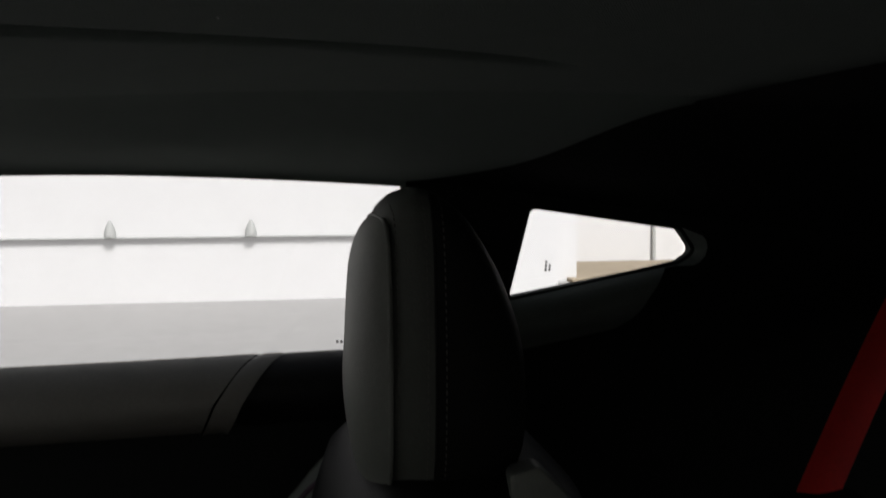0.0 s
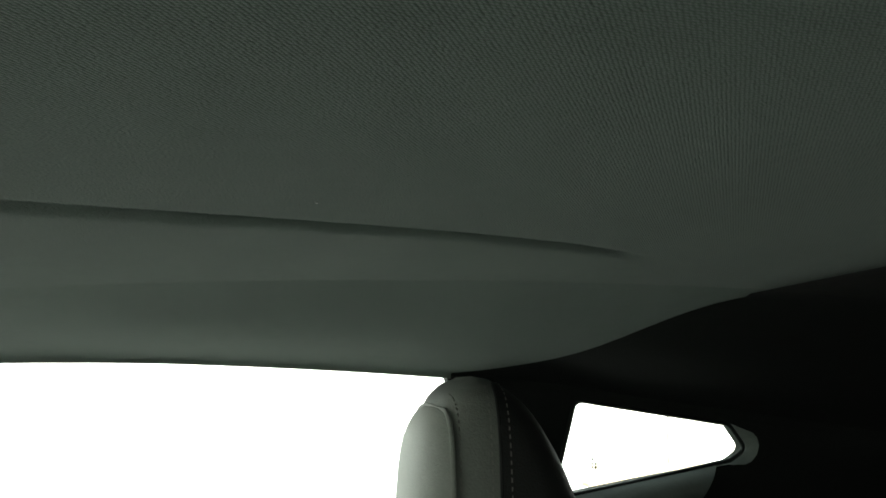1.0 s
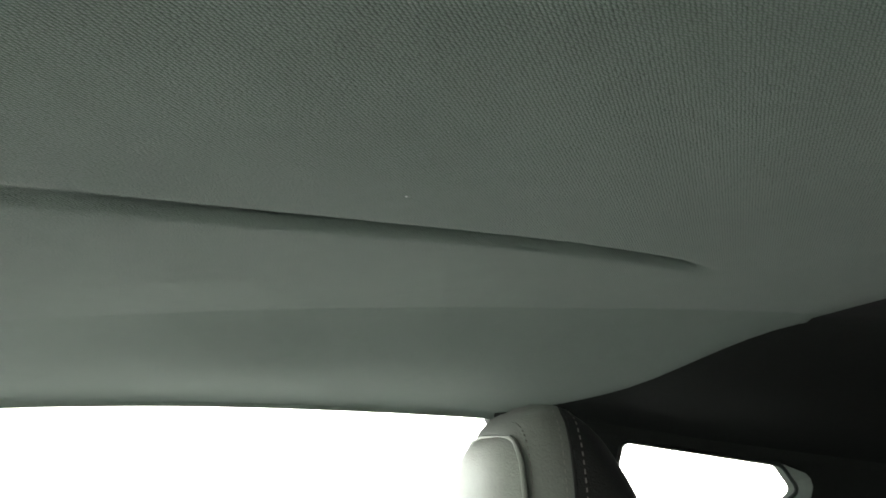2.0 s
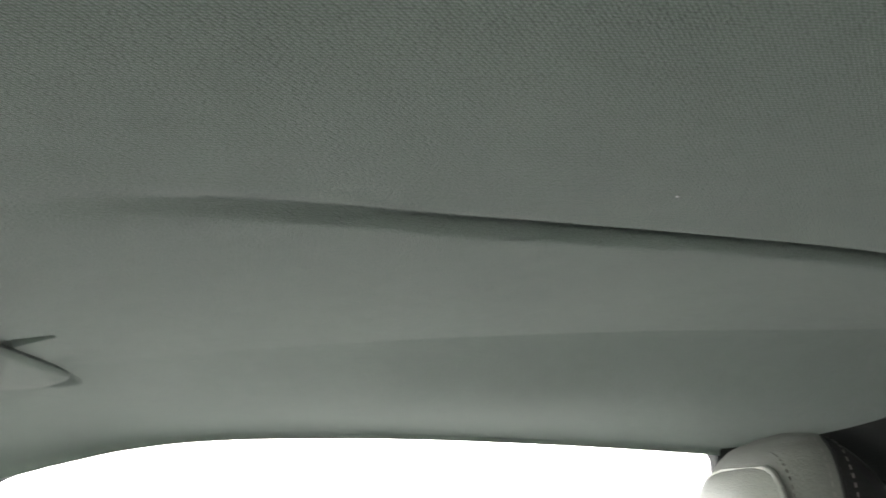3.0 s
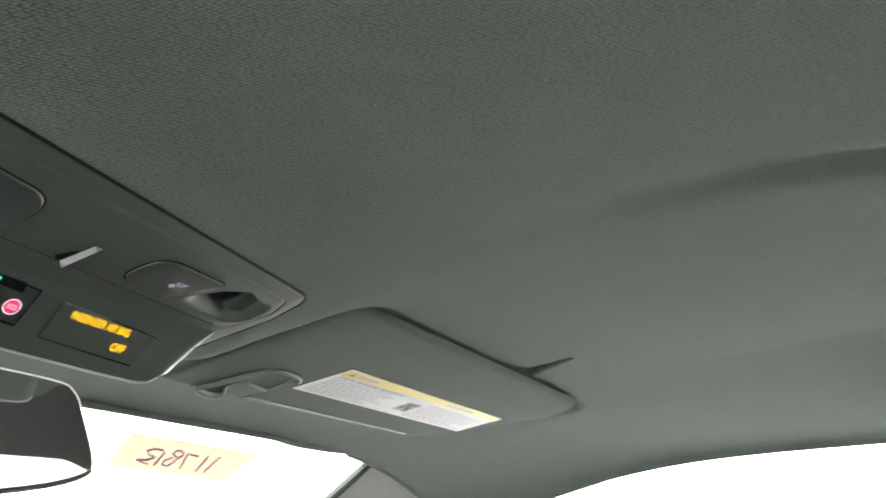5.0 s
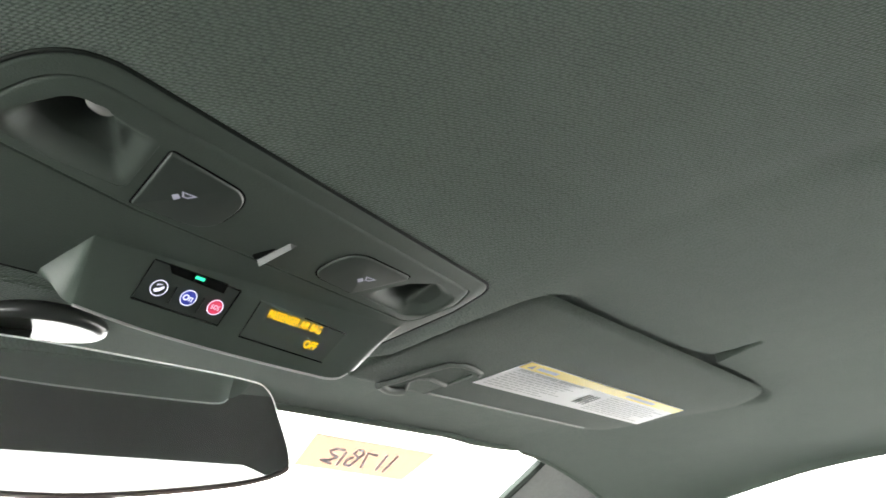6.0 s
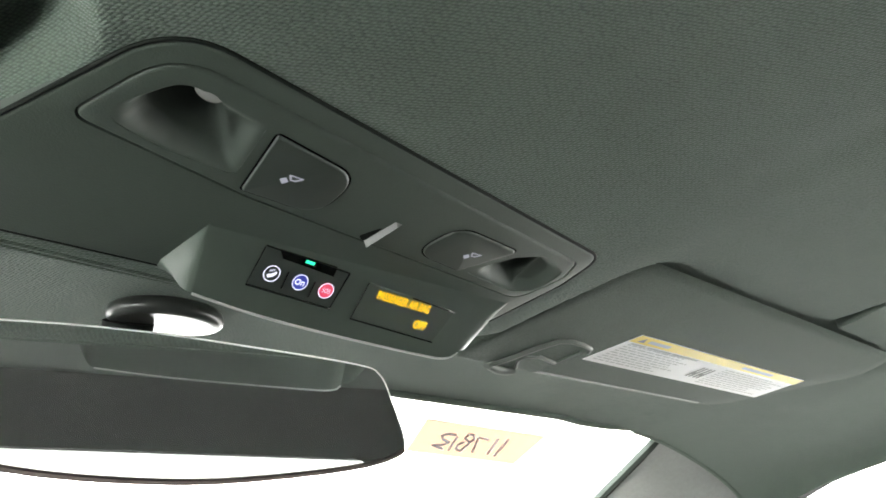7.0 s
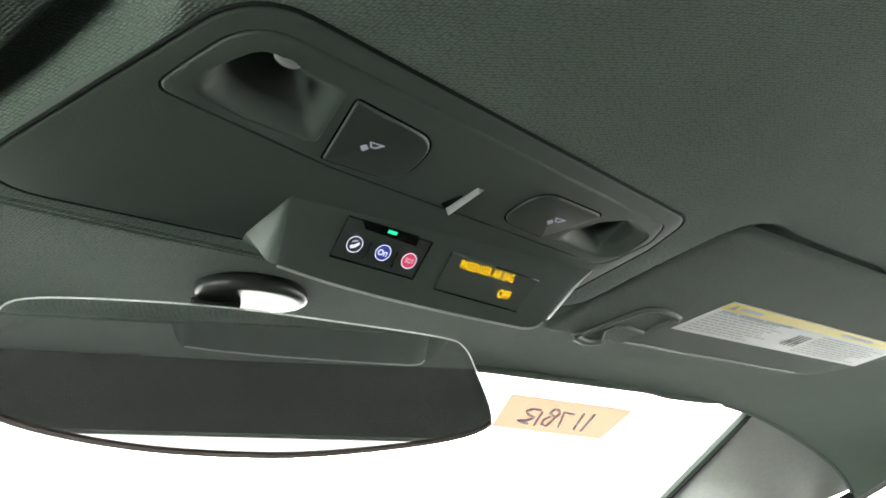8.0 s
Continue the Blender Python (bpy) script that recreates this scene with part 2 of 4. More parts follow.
def grid_mesh(rows):
    """A sheet from rows of points."""
    bm = bmesh.new()
    vs = [[bm.verts.new(p) for p in r] for r in rows]
    for a, b in zip(vs, vs[1:]):
        for i in range(len(a) - 1):
            bm.faces.new((a[i], a[i + 1], b[i + 1], b[i]))
    return bm


def box(lo, hi, bevel=0.0, m=None):
    bm = bmesh.new()
    bmesh.ops.create_cube(bm, size=1)
    for v in bm.verts:
        v.co = Vector([lo[k] + (v.co[k] + 0.5) * (hi[k] - lo[k]) for k in range(3)])
    if bevel:
        bmesh.ops.bevel(bm, geom=bm.edges[:], offset=bevel, segments=3, profile=0.5, affect="EDGES")
    if m:
        bmesh.ops.transform(bm, matrix=m, verts=bm.verts)
    return bm


def tube(points, r, sides=8, closed=False):
    """A round bead along points."""
    bm = bmesh.new()
    pts = [Vector(p) for p in points]
    n = len(pts)
    rings = []
    for i, p in enumerate(pts):
        t = (pts[(i + 1) % n] - pts[i - 1]) if closed or 0 < i < n - 1 else (pts[1] - pts[0] if i == 0 else pts[-1] - pts[-2])
        t.normalize()
        a = t.cross(Vector((0.31, 0.2, 0.93)))
        a.normalize()
        b = t.cross(a)
        rings.append([bm.verts.new(p + (a * math.cos(k * 2 * math.pi / sides) + b * math.sin(k * 2 * math.pi / sides)) * r) for k in range(sides)])
    for i in range(n if closed else n - 1):
        bridge(bm, rings[i], rings[(i + 1) % n])
    if not closed:
        bm.faces.new(rings[0]), bm.faces.new(rings[-1])
    return bm


def interp(x, table):
    """Smooth interpolation in a table of (x, value) with x rising."""
    xs, ys = [a for a, _ in table], [b for _, b in table]
    if x <= xs[0]:
        return ys[0]
    if x >= xs[-1]:
        return ys[-1]
    i = max(k for k in range(len(xs) - 1) if xs[k] <= x)
    sl = [(ys[k + 1] - ys[k]) / (xs[k + 1] - xs[k]) for k in range(len(xs) - 1)]
    m = [sl[0]] + [(sl[k] + sl[k + 1]) / 2 for k in range(len(sl) - 1)] + [sl[-1]]
    h = xs[i + 1] - xs[i]
    u = (x - xs[i]) / h
    return (2 * u**3 - 3 * u * u + 1) * ys[i] + (u**3 - 2 * u * u + u) * h * m[i] + (3 * u * u - 2 * u**3) * ys[i + 1] + (u**3 - u * u) * h * m[i + 1]


def smooth(a, b, x):
    u = min(1, max(0, (x - a) / (b - a)))
    return u * u * (3 - 2 * u)


# ---- the shell of the cabin ----
WALL = lambda z: 0.965 - 0.3 * z          # the side's lean: x at a height
ROOF = [(-1.1, 1.17), (-0.75, 1.212), (-0.5, 1.226), (-0.3, 1.228), (-0.12, 1.225), (0.05, 1.216), (0.2, 1.2035), (0.33, 1.192), (0.447, 1.181), (0.47, 1.1785)]
WINDOW_TOP = [(-0.9, 1.085), (-0.75, 1.1), (-0.56, 1.124), (-0.47, 1.1355), (-0.40, 1.146), (-0.268, 1.158), (-0.04, 1.1685), (0.07, 1.1695), (0.2, 1.1655), (0.275, 1.156), (0.33, 1.144), (0.378, 1.1323), (0.5, 1.085)]
con_z = lambda x, y: 1.1885 - 0.2 * (y - 0.229)
pod_z = lambda x, y: 1.174 - 0.95 * (y - 0.28)
V2 = lambda *ps: [Vector(p) for p in ps]
OUTLINE = rounded(V2((-0.0934, 0.2015), (0.1028, 0.228), (0.1062, 0.2505), (0.1045, 0.268), (0.1010, 0.304), (-0.135, 0.301)), [0.022, 0.010, 0.02, 0.02, 0.012, 0.018], 8)
VISOR = [Vector(p) for p in ((0.1405, 0.2345), (0.446, 0.2385), (0.4505, 0.262), (0.366, 0.3335), (0.118, 0.3325))]
VISOR_LOOP = rounded(VISOR, [0.016, 0.012, 0.03, 0.05, 0.008])
DRIVER_LOOP = rounded([Vector(p) for p in ((-0.119, 0.212), (-0.45, 0.2375), (-0.4575, 0.262), (-0.366, 0.3335), (-0.158, 0.3325))], [0.014, 0.012, 0.03, 0.05, 0.008])
SLOT = [Vector(p) for p in ((0.3255, 0.1975), (0.3290, 0.1985), (0.3470, 0.2345), (0.3080, 0.2345), (0.3285, 0.2265), (0.3275, 0.212))]
visor_z = lambda x, y: 1.2603 - 0.27 * y


def inside(x, y, loop):
    n, c = len(loop), False
    for i in range(n):
        a, b = loop[i], loop[i - 1]
        if (a.y > y) != (b.y > y) and x < (b.x - a.x) * (y - a.y) / (b.y - a.y) + a.x:
            c = not c
    return c


def loop_distance(x, y, loop):
    """The signed distance to a loop: negative inside."""
    best = 1e9
    p = Vector((x, y))
    for i in range(len(loop)):
        a, b = loop[i - 1], loop[i]
        d = b - a
        u = min(1, max(0, (p - a).dot(d) / max(d.dot(d), 1e-12)))
        best = min(best, (p - a - d * u).length)
    return -best if inside(x, y, loop) else best


GROOVE = [(-0.36, 0.303), (-0.31, 0.274), (-0.234, 0.2405), (-0.17, 0.219), (-0.1, 0.1965), (-0.04, 0.1745), (0.01, 0.152), (0.05, 0.1365), (0.08, 0.129), (0.114, 0.124), (0.2, 0.119)]


def header_dip(x):
    return 0.0024 * smooth(0.345, 0.38, x) * (1 - smooth(0.41, 0.47, x))


def roof_height(x, y):
    z = interp(y, ROOF) - header_dip(x) * smooth(0.405, 0.44, y)
    ax = abs(x)
    # the lining dips to the overhead console and opens above it
    if ax < 0.22 and 0.1 < y < 0.42:
        d = loop_distance(x, y, OUTLINE)
        w = 1 - smooth(0.008, 0.075 - 0.041 * smooth(0.297, 0.312, y), d)
        z += (con_z(x, y) + 0.0008 + 0.03 * (1 - smooth(-0.008, -0.003, d)) - z) * w
    # a pressed crease runs along each side of the roof panel
    g = ax - interp(y, GROOVE)
    on = smooth(-0.345, -0.29, y) * (1 - smooth(-0.13, 0.25, y))
    wide = 0.007 + 0.005 * smooth(-0.2, 0.12, y)
    z += on * (0.0056 * math.exp(-(((g - 0.002) / wide) ** 2)) - 0.0006 * smooth(-0.01, 0.025, g))
    # pockets for the sun visors, and the slot of a pivot
    if 0.09 < ax < 0.49 and 0.18 < y < 0.37:
        d = loop_distance(x, y, VISOR_LOOP if x > 0 else DRIVER_LOOP)
        gap = ((0.0012 + 0.0055 * (1 - smooth(0.14, 0.2, x))) if x > 0 else 0.009) * (1 - smooth(0.25, 0.32, y)) + 0.001
        gap *= 1 - 0.9 * smooth(0.36, 0.43, ax)
        up = 1 - (smooth(gap - 0.0012, gap + 0.0022, d) if x > 0 else smooth(gap - 0.003, gap + 0.011, d))
        if x > 0 and 0.3 < x < 0.37 and y < 0.25:
            up = max(up, 0.6 * (1 - smooth(-0.0016, 0.0012, loop_distance(x, y, SLOT))))
        z += 0.018 * up * (1 - 0.85 * smooth(0.39, 0.445, ax))
    return z


FLAT = 0.41


def roof_point(u, y, drop=0.0, side=1):
    """The lining at u from 0 (the middle) over 1 (where it starts to roll down) to 2 (the top of the windows)."""
    ze = interp(y, WINDOW_TOP) + 0.004
    xe = WALL(ze) - 0.002
    if u <= 1:
        return (u * FLAT, y, roof_height(side * u * FLAT, y) - drop)
    a = (u - 1) * math.pi / 2
    zc = roof_height(side * min(FLAT + (u - 1) * 0.2, 0.5), y)
    hard = 0.25 + 0.6 * (1 - smooth(-0.05, 0.3, y))
    x = FLAT + (xe - FLAT) * (math.sin(a) * (1 - hard) + (u - 1) * hard)
    z = ze + (zc - ze) * (math.cos(a) * (1 - hard) + (2 - u) * hard)
    # a padded rail swells out under the side of the lining
    z -= (0.003 + 0.006 * (1 - smooth(-0.1, 0.3, y))) * smooth(1.0, 1.5, u) * (1 - smooth(1.5, 2.0, u))
    return (x - drop * (u - 1), y, z - drop * (2 - u))


def headliner():
    ys = list(np.linspace(-1.1, -0.36, 26)) + list(np.linspace(-0.355, 0.17, 100)) + list(np.linspace(0.1715, 0.36, 130)) + list(np.linspace(0.365, 0.45, 16))
    us = list(np.linspace(0, 1, 270)) + list(np.linspace(1.01, 1.4, 24)) + list(np.linspace(1.45, 2, 10))
    rows = []
    for y in ys:
        right, left = [roof_point(u, y) for u in us], [roof_point(u, y, 0, -1) for u in us]
        e = right[-1]
        tail = (e[0] + 0.0025, y, e[2] - 0.0042)
        rows.append([(-tail[0], *tail[1:])] + [(-a, b, c) for a, b, c in reversed(left[1:])] + right + [tail])
    ob = part("ceiling", grid_mesh(rows), CLOTH)
    return tagged(ob, "dark grey-green knitted cloth roof lining with pressed creases", "ceiling", kind="structure")


headliner()
roof = part("roof_panel", grid_mesh([[(x, y, interp(y, ROOF) + 0.05 - 0.06 * (x / 0.62) ** 2) for x in np.linspace(-0.64, 0.64, 9)] for y in np.linspace(-1.15, 0.46, 12)]), BLACK_TRIM)
tagged(roof, "black steel roof panel over the lining", "roof", kind="structure")


def side_wall(side, name):
    """The door and quarter trim with their window openings."""
    door = [(y, interp(y, WINDOW_TOP) + 0.004) for y in np.linspace(-0.262, 0.378, 22)]
    door = [(-0.2655, 1.155)] + door + [(0.47, 1.098), (0.60, 1.035), (0.68, 0.985), (0.66, 0.970), (0.13, 0.9755), (-0.03, 0.9785), (-0.2, 0.983), (-0.272, 0.985), (-0.278, 1.0)]
    quarter = [Vector(p) for p in ((-0.394, 1.138), (-0.470, 1.127), (-0.561, 1.1137), (-0.5825, 1.0885), (-0.566, 1.0765), (-0.459, 1.054), (-0.377, 1.0385))]
    quarter = rounded(quarter, [0.009, 0.05, 0.014, 0.02, 0.012, 0.05, 0.006], 5)
    outer = [(-1.5, 0.25), (1.05, 0.25), (1.05, 0.80), (0.75, 0.955), (0.52, 1.085)] + [(y, interp(y, WINDOW_TOP) + 0.007) for y in np.linspace(0.44, -0.6, 27)] + [(-1.1, 1.165), (-1.5, 0.98)]
    splay = [p + (o - p) * (0.0002 + 0.022 * (1 - smooth(-0.59, -0.555, p.x))) for p, o in zip(quarter, inset_loop(quarter, -1.0))]
    bm = bmesh.new()
    rings, outs = [], []
    for loop in (outer, door, [(p.x, p.y) for p in splay]):
        a = [bm.verts.new((side * WALL(z), y, z)) for y, z in loop]
        b = [bm.verts.new((side * (WALL(z) + 0.028), y, z)) for y, z in loop]
        bridge(bm, a, b)
        rings.append(a), outs.append(b)
    fill(bm, rings)
    fill(bm, outs)
    w = part(name, bm, SIDE_TRIM)
    tagged(w, "dark grey moulded door and quarter trim with window openings", "wall", kind="structure")
    for n, loop, label in ((1, door, "frameless door window of lightly tinted glass" if side > 0 else "frameless door window of clear glass"), (2, [(p.x, p.y) for p in quarter], "small tapered rear quarter window of lightly tinted glass")):
        g = bmesh.new()
        fill(g, [[g.verts.new((side * (WALL(z) + 0.018), y, z)) for y, z in loop]])
        gl = part("window_%d" % (n + (2 if side < 0 else 0)), g, SIDE_GLASS if side > 0 else GLASS)
        gl.visible_shadow = False
        tagged(gl, label, "window", kind="structure")
        lp = [(side * (WALL(z) + (0.004 if n == 1 else -0.0005)), y, z) for y, z in loop]
        part("seal", tube(lp, 0.0006 if n == 1 else 0.0022, 8, True), RUBBER, gl, "black rubber seal")
    # the flared surround of the quarter window, widest behind its rear corner
    flare = bmesh.new()
    prev = None
    for k in range(6):
        q = k / 5
        ring = []
        for p, o in zip(quarter, splay):
            d = p.lerp(o, q)
            ring.append(flare.verts.new((side * (WALL(d.y) + 0.0165 - 0.0185 * q), d.x, d.y)))
        if prev:
            bridge(flare, prev, ring)
        prev = ring
    tagged(part("trim_quarter_surround_" + ("east" if side > 0 else "west"), flare, LEDGE), "moulded dark surround of the quarter window", "trim", kind="structure")
    return w


side_wall(1, "wall_east")
side_wall(-1, "wall_west")
TRIM_EDGE = [(0.0, -0.50), (0.26, -0.477), (0.36, -0.472), (0.43, -0.468), (0.477, -0.458), (0.52, -0.43), (0.66, -0.385)]


def rear_trim(name, u0, u1, mat, label, sides=(1,)):
    rows = []
    for k in range(18):
        row = []
        for u in np.linspace(u0, u1, 26):
            side = -1 if u < 0 or sides == (-1,) else 1
            q = roof_point(abs(u), -0.5)
            yb = interp(q[0], TRIM_EDGE)
            y = yb + (-1.08 - yb) * (k / 17) ** 1.4
            p = roof_point(abs(u), y, 0.004)
            row.append((side * p[0], y, p[2] - 0.045 * smooth(-0.62, -1.08, y) * (1 - smooth(1.2, 1.7, abs(u)))))
        rows.append(row)
    return tagged(part(name, grid_mesh(rows), mat), label, "trim", kind="structure")


# This sheet's black colour carries the shade over the back seat.
rear_trim("trim_rear_roof", -0.86, 0.86, REAR_CLOTH_SHADED, "rear roof trim above the back seat, cloth blackened as shade")
rear_trim("trim_rear_pillar_east", 0.86, 2.0, BLACK_TRIM, "black rear pillar trim beside the back seat")
rear_trim("trim_rear_pillar_west", 0.86, 2.0, BLACK_TRIM, "black rear pillar trim beside the back seat", (-1,))


def pillar_shade_trim(side, name):
    """The black upper trim between the door window and the quarter window, carried up over the lining as its shade."""
    rows = []
    for y in np.linspace(-0.266, -1.05, 56):
        # The black is widened up and forwards to stand for shade on the lining.
        u0 = 2.0 - 1.0 * smooth(-0.245, -0.50, y)
        rows.append([(side * p[0], p[1], p[2]) for p in [roof_point(u, y, 0.003) for u in np.linspace(u0, 2, 10)] + [(roof_point(2, y)[0] - 0.0012, y, roof_point(2, y)[2] - 0.009)]])
    return tagged(part(name, grid_mesh(rows), BLACK_TRIM), "black upper door pillar trim, carried up as shade on the lining", "trim", kind="structure")


pillar_shade_trim(1, "trim_door_pillar_shade_east")
pillar_shade_trim(-1, "trim_door_pillar_shade_west")


def sill(side, path, width, depth, name, label, mat, lift=0.0):
    """A padded ledge below a window: path of (y, z) along the glass."""
    rows = []
    for y, z in path:
        row = []
        for k in range(15):
            a = k / 14 * math.pi / 2
            row.append((side * (WALL(z) + 0.0165 - (width + 0.0105) * math.sin(a)), y + 0.042 * k / 14, z - 0.0005 + lift * math.sin(math.pi * k / 14) - depth * (1 - math.cos(a))))
        x, yy, zz = row[-1]
        for k in range(1, 8):
            row.append((x + side * 0.011 * k * k / 7, yy + 0.003 * k, zz - 0.007 * k))
        rows.append(row)
    ob = part(name, grid_mesh(rows), mat)
    return tagged(ob, label, "trim", kind="structure")


BELT = [(-0.3, 0.9885), (-0.2, 0.987), (-0.03, 0.9825), (0.13, 0.9795), (0.72, 0.972)]
for side, nm in ((1, "east"),):
    sill(side, [(y, interp(y, BELT)) for y in np.linspace(-0.119, 0.72, 30)], 0.05, 0.038, "trim_door_sill_" + nm, "padded grey leather door top below the window", SILL)
    sill(side, [(y, interp(y, BELT) - 0.0016 * (abs(y + 0.133) / 0.013) ** 4) for y in np.linspace(-0.146, -0.120, 9)], 0.051, 0.039, "trim_door_pad_" + nm, "padded leather end roll of the door top", SILL, 0.0012)
    sill(side, [(y, interp(y, BELT) - 0.001) for y in np.linspace(-0.30, -0.147, 8)], 0.044, 0.034, "trim_pillar_sill_" + nm, "padded black door end below the window", LEATHER)
    sill(side, [(-0.355 - 0.205 * q, 1.0335 + 0.041 * q) for q in np.linspace(0, 1, 12)], 0.042, 0.03, "trim_quarter_sill_" + nm, "dark moulded ledge below the quarter window", LEDGE)
    # Unseen outer door skin, added to block steep light from the ground.
    body = []
    for y in np.linspace(-1.6, 1.0, 14):
        zb = 0.968 + 0.06 * smooth(-0.3, -0.6, y) - 0.01
        body.append([(side * x, y, z) for x, z in ((0.70, zb), (0.76, zb - 0.014), (0.86, zb - 0.05), (0.91, zb - 0.14), (0.93, 0.62), (0.9, 0.3))])
    tagged(part("trim_body_side_blocker_" + nm, grid_mesh(body), GLOSS), "unseen gloss black outer door skin added to block ground light", "car body", kind="structure")
tagged(part("wall_north", box((-0.8, 1.1, 0.26), (0.8, 1.16, 0.87)), BLACK_TRIM), "black bulkhead below the windscreen", "wall", kind="structure")
floor = part("floor", box((-0.9, -1.6, 0.2), (0.9, 1.2, 0.26)), BLACK_TRIM)
tagged(floor, "black carpeted cabin floor", "floor", kind="structure")
back = part("wall_south", box((-0.8, -1.56, 0.26), (0.8, -1.5, 0.93)), BLACK_TRIM)
tagged(back, "black panel behind the rear seat", "wall", kind="structure")
# Unseen block added to keep ground-bounced light off the rear lining.
lid = part("boot_lid_blocker", box((-0.82, -2.15, 0.3), (0.82, -1.56, 0.985), 0.03), GLOSS)
tagged(lid, "unseen gloss black boot lid added to block ground light behind the rear window", "car body", kind="structure")
rg = part("window_5", grid_mesh([[(x, y, z) for x in np.linspace(-0.6, 0.6, 6)] for y, z in ((-1.05, 1.14), (-1.52, 0.94))]), REAR_GLASS)
rg.visible_shadow = False
tagged(rg, "sloping rear window of dark tinted glass", "window", kind="structure")
dash = part("dashboard", box((-0.75, 0.72, 0.5), (0.75, 1.2, 0.86), 0.03), BLACK_TRIM)
tagged(dash, "black soft-touch dashboard below the windscreen", "dashboard")
SCREEN = lambda y: 1.181 - 0.56 * (y - 0.447)
ws = part("window_6", grid_mesh([[(x, y, SCREEN(y) + 0.012) for x in np.linspace(-0.75, 0.75, 6)] for y in (0.44, 0.7, 1.1)]), GLASS)
ws.visible_shadow = False
tagged(ws, "raked clear glass windscreen", "window", kind="structure")


def pillar(side, name):
    """The trim of the windscreen pillar."""
    rows = []
    edge = [(0.45, 1.101), (0.52, 1.085), (0.62, 1.033), (0.75, 0.955), (1.0, 0.83)]
    z0 = interp(0.45, WINDOW_TOP) + 0.004
    x0 = WALL(z0) - 0.002
    for k in range(26):
        s = (k / 25) ** 1.3
        yi, yo = 0.449 + 0.6 * s, 0.449 + 0.5 * s
        inner = Vector((0.497 + 0.1 * s, yi, SCREEN(yi)))
        zo = interp(yo, edge)
        outer = Vector((WALL(zo) - 0.002, yo, zo + 0.004))
        row = []
        for q in range(15):
            a = q / 14
            # at the top the section is that of the lining; lower down a soft curve
            u0 = math.asin((0.497 - 0.41) / (x0 - 0.41)) / (math.pi / 2)
            u = u0 + (1 - u0) * a
            top = Vector((0.41 + (x0 - 0.41) * math.sin(u * math.pi / 2), 0.449, z0 + (interp(0.449, ROOF) - z0) * math.cos(u * math.pi / 2)))
            low = inner.lerp(outer, a) + Vector((-0.2, -0.6, -0.3)) * 0.05 * math.sin(a * math.pi)
            row.append(tuple(top.lerp(low, smooth(0, 0.25, s)) + Vector((0.35, 0.3, 0.9)) * 0.0045 * smooth(0.35, 0.6, a + 0.3) * (1 - smooth(0.1, 0.4, s))))
        rows.append([(side * p[0], p[1], p[2]) for p in row])
    ob = part(name, grid_mesh(rows), PILLAR)
    tagged(ob, "grey grained plastic windscreen pillar trim", "pillar", kind="structure")
    return ob


pillar(1, "trim_pillar_east")
pillar(-1, "trim_pillar_west")
for s in (1, -1):
    e = part("trim_screen_edge", tube([(s * (0.4965 + 0.1 * k / 20), 0.447 + 0.6 * k / 20, SCREEN(0.447 + 0.6 * k / 20) + 0.001) for k in range(21)], 0.0045), RUBBER)
    tagged(e, "black rubber edge of the windscreen pillar", "seal", kind="structure")
for s in (1, -1):
    e = part("trim_lining_edge", tube([(s * p[0], 0.4505, p[2] + 0.0008) for p in [roof_point(u, 0.45) for u in np.linspace(1.12, 2.0, 40)]], 0.0024, 8), CLOTH)
    tagged(e, "rolled cloth edge of the roof lining over the pillar", "trim", kind="structure")
hd = part("trim_header", tube([(x, 0.449, 1.1795 - header_dip(x)) for x in np.linspace(-0.5, 0.5, 90)], 0.0028), CLOTH)
tagged(hd, "rolled cloth edge of the roof lining at the windscreen", "trim", kind="structure")

# ---- overhead console ----
INSET = rounded(V2((-0.0895, 0.2091), (0.0965, 0.2348), (0.1013, 0.2465), (0.0962, 0.2680), (-0.0417, 0.2536), (-0.1012, 0.2418)), [0.017, 0.006, 0.008, 0.008, 0.06, 0.005], 7)
HOLLOW_L = rounded(V2((-0.097, 0.238), (-0.083, 0.2165), (-0.0555, 0.2215), (-0.0515, 0.2455), (-0.075, 0.2435)), [0.008, 0.008, 0.004, 0.003, 0.01], 5)
HOLLOW_R = rounded(V2((0.068, 0.2425), (0.079, 0.236), (0.097, 0.2415), (0.099, 0.259), (0.088, 0.263), (0.057, 0.2595)), [0.003, 0.006, 0.008, 0.008, 0.006, 0.003], 5)
console = thing("overhead_console", "dark grey moulded overhead console with map lamps and lit buttons", "console")
part("housing", slab(OUTLINE, con_z, -0.010, 0.0, 0.0014, [inset_loop(INSET, -0.0006)]), CONSOLE, console)
# Black bead added for the shadow gap between console and lining.
part("joint_shade", tube([(p.x, p.y, con_z(p.x, p.y) + 0.0008) for p in inset_loop(OUTLINE, -0.0003)], 0.0007, 8, True), RUBBER, console, "black bead standing for the shade in the console's joint")
part("lamp_panel", slab(INSET, con_z, -0.006, 0.0003, 0.0012, [HOLLOW_L, HOLLOW_R]), CONSOLE, console)


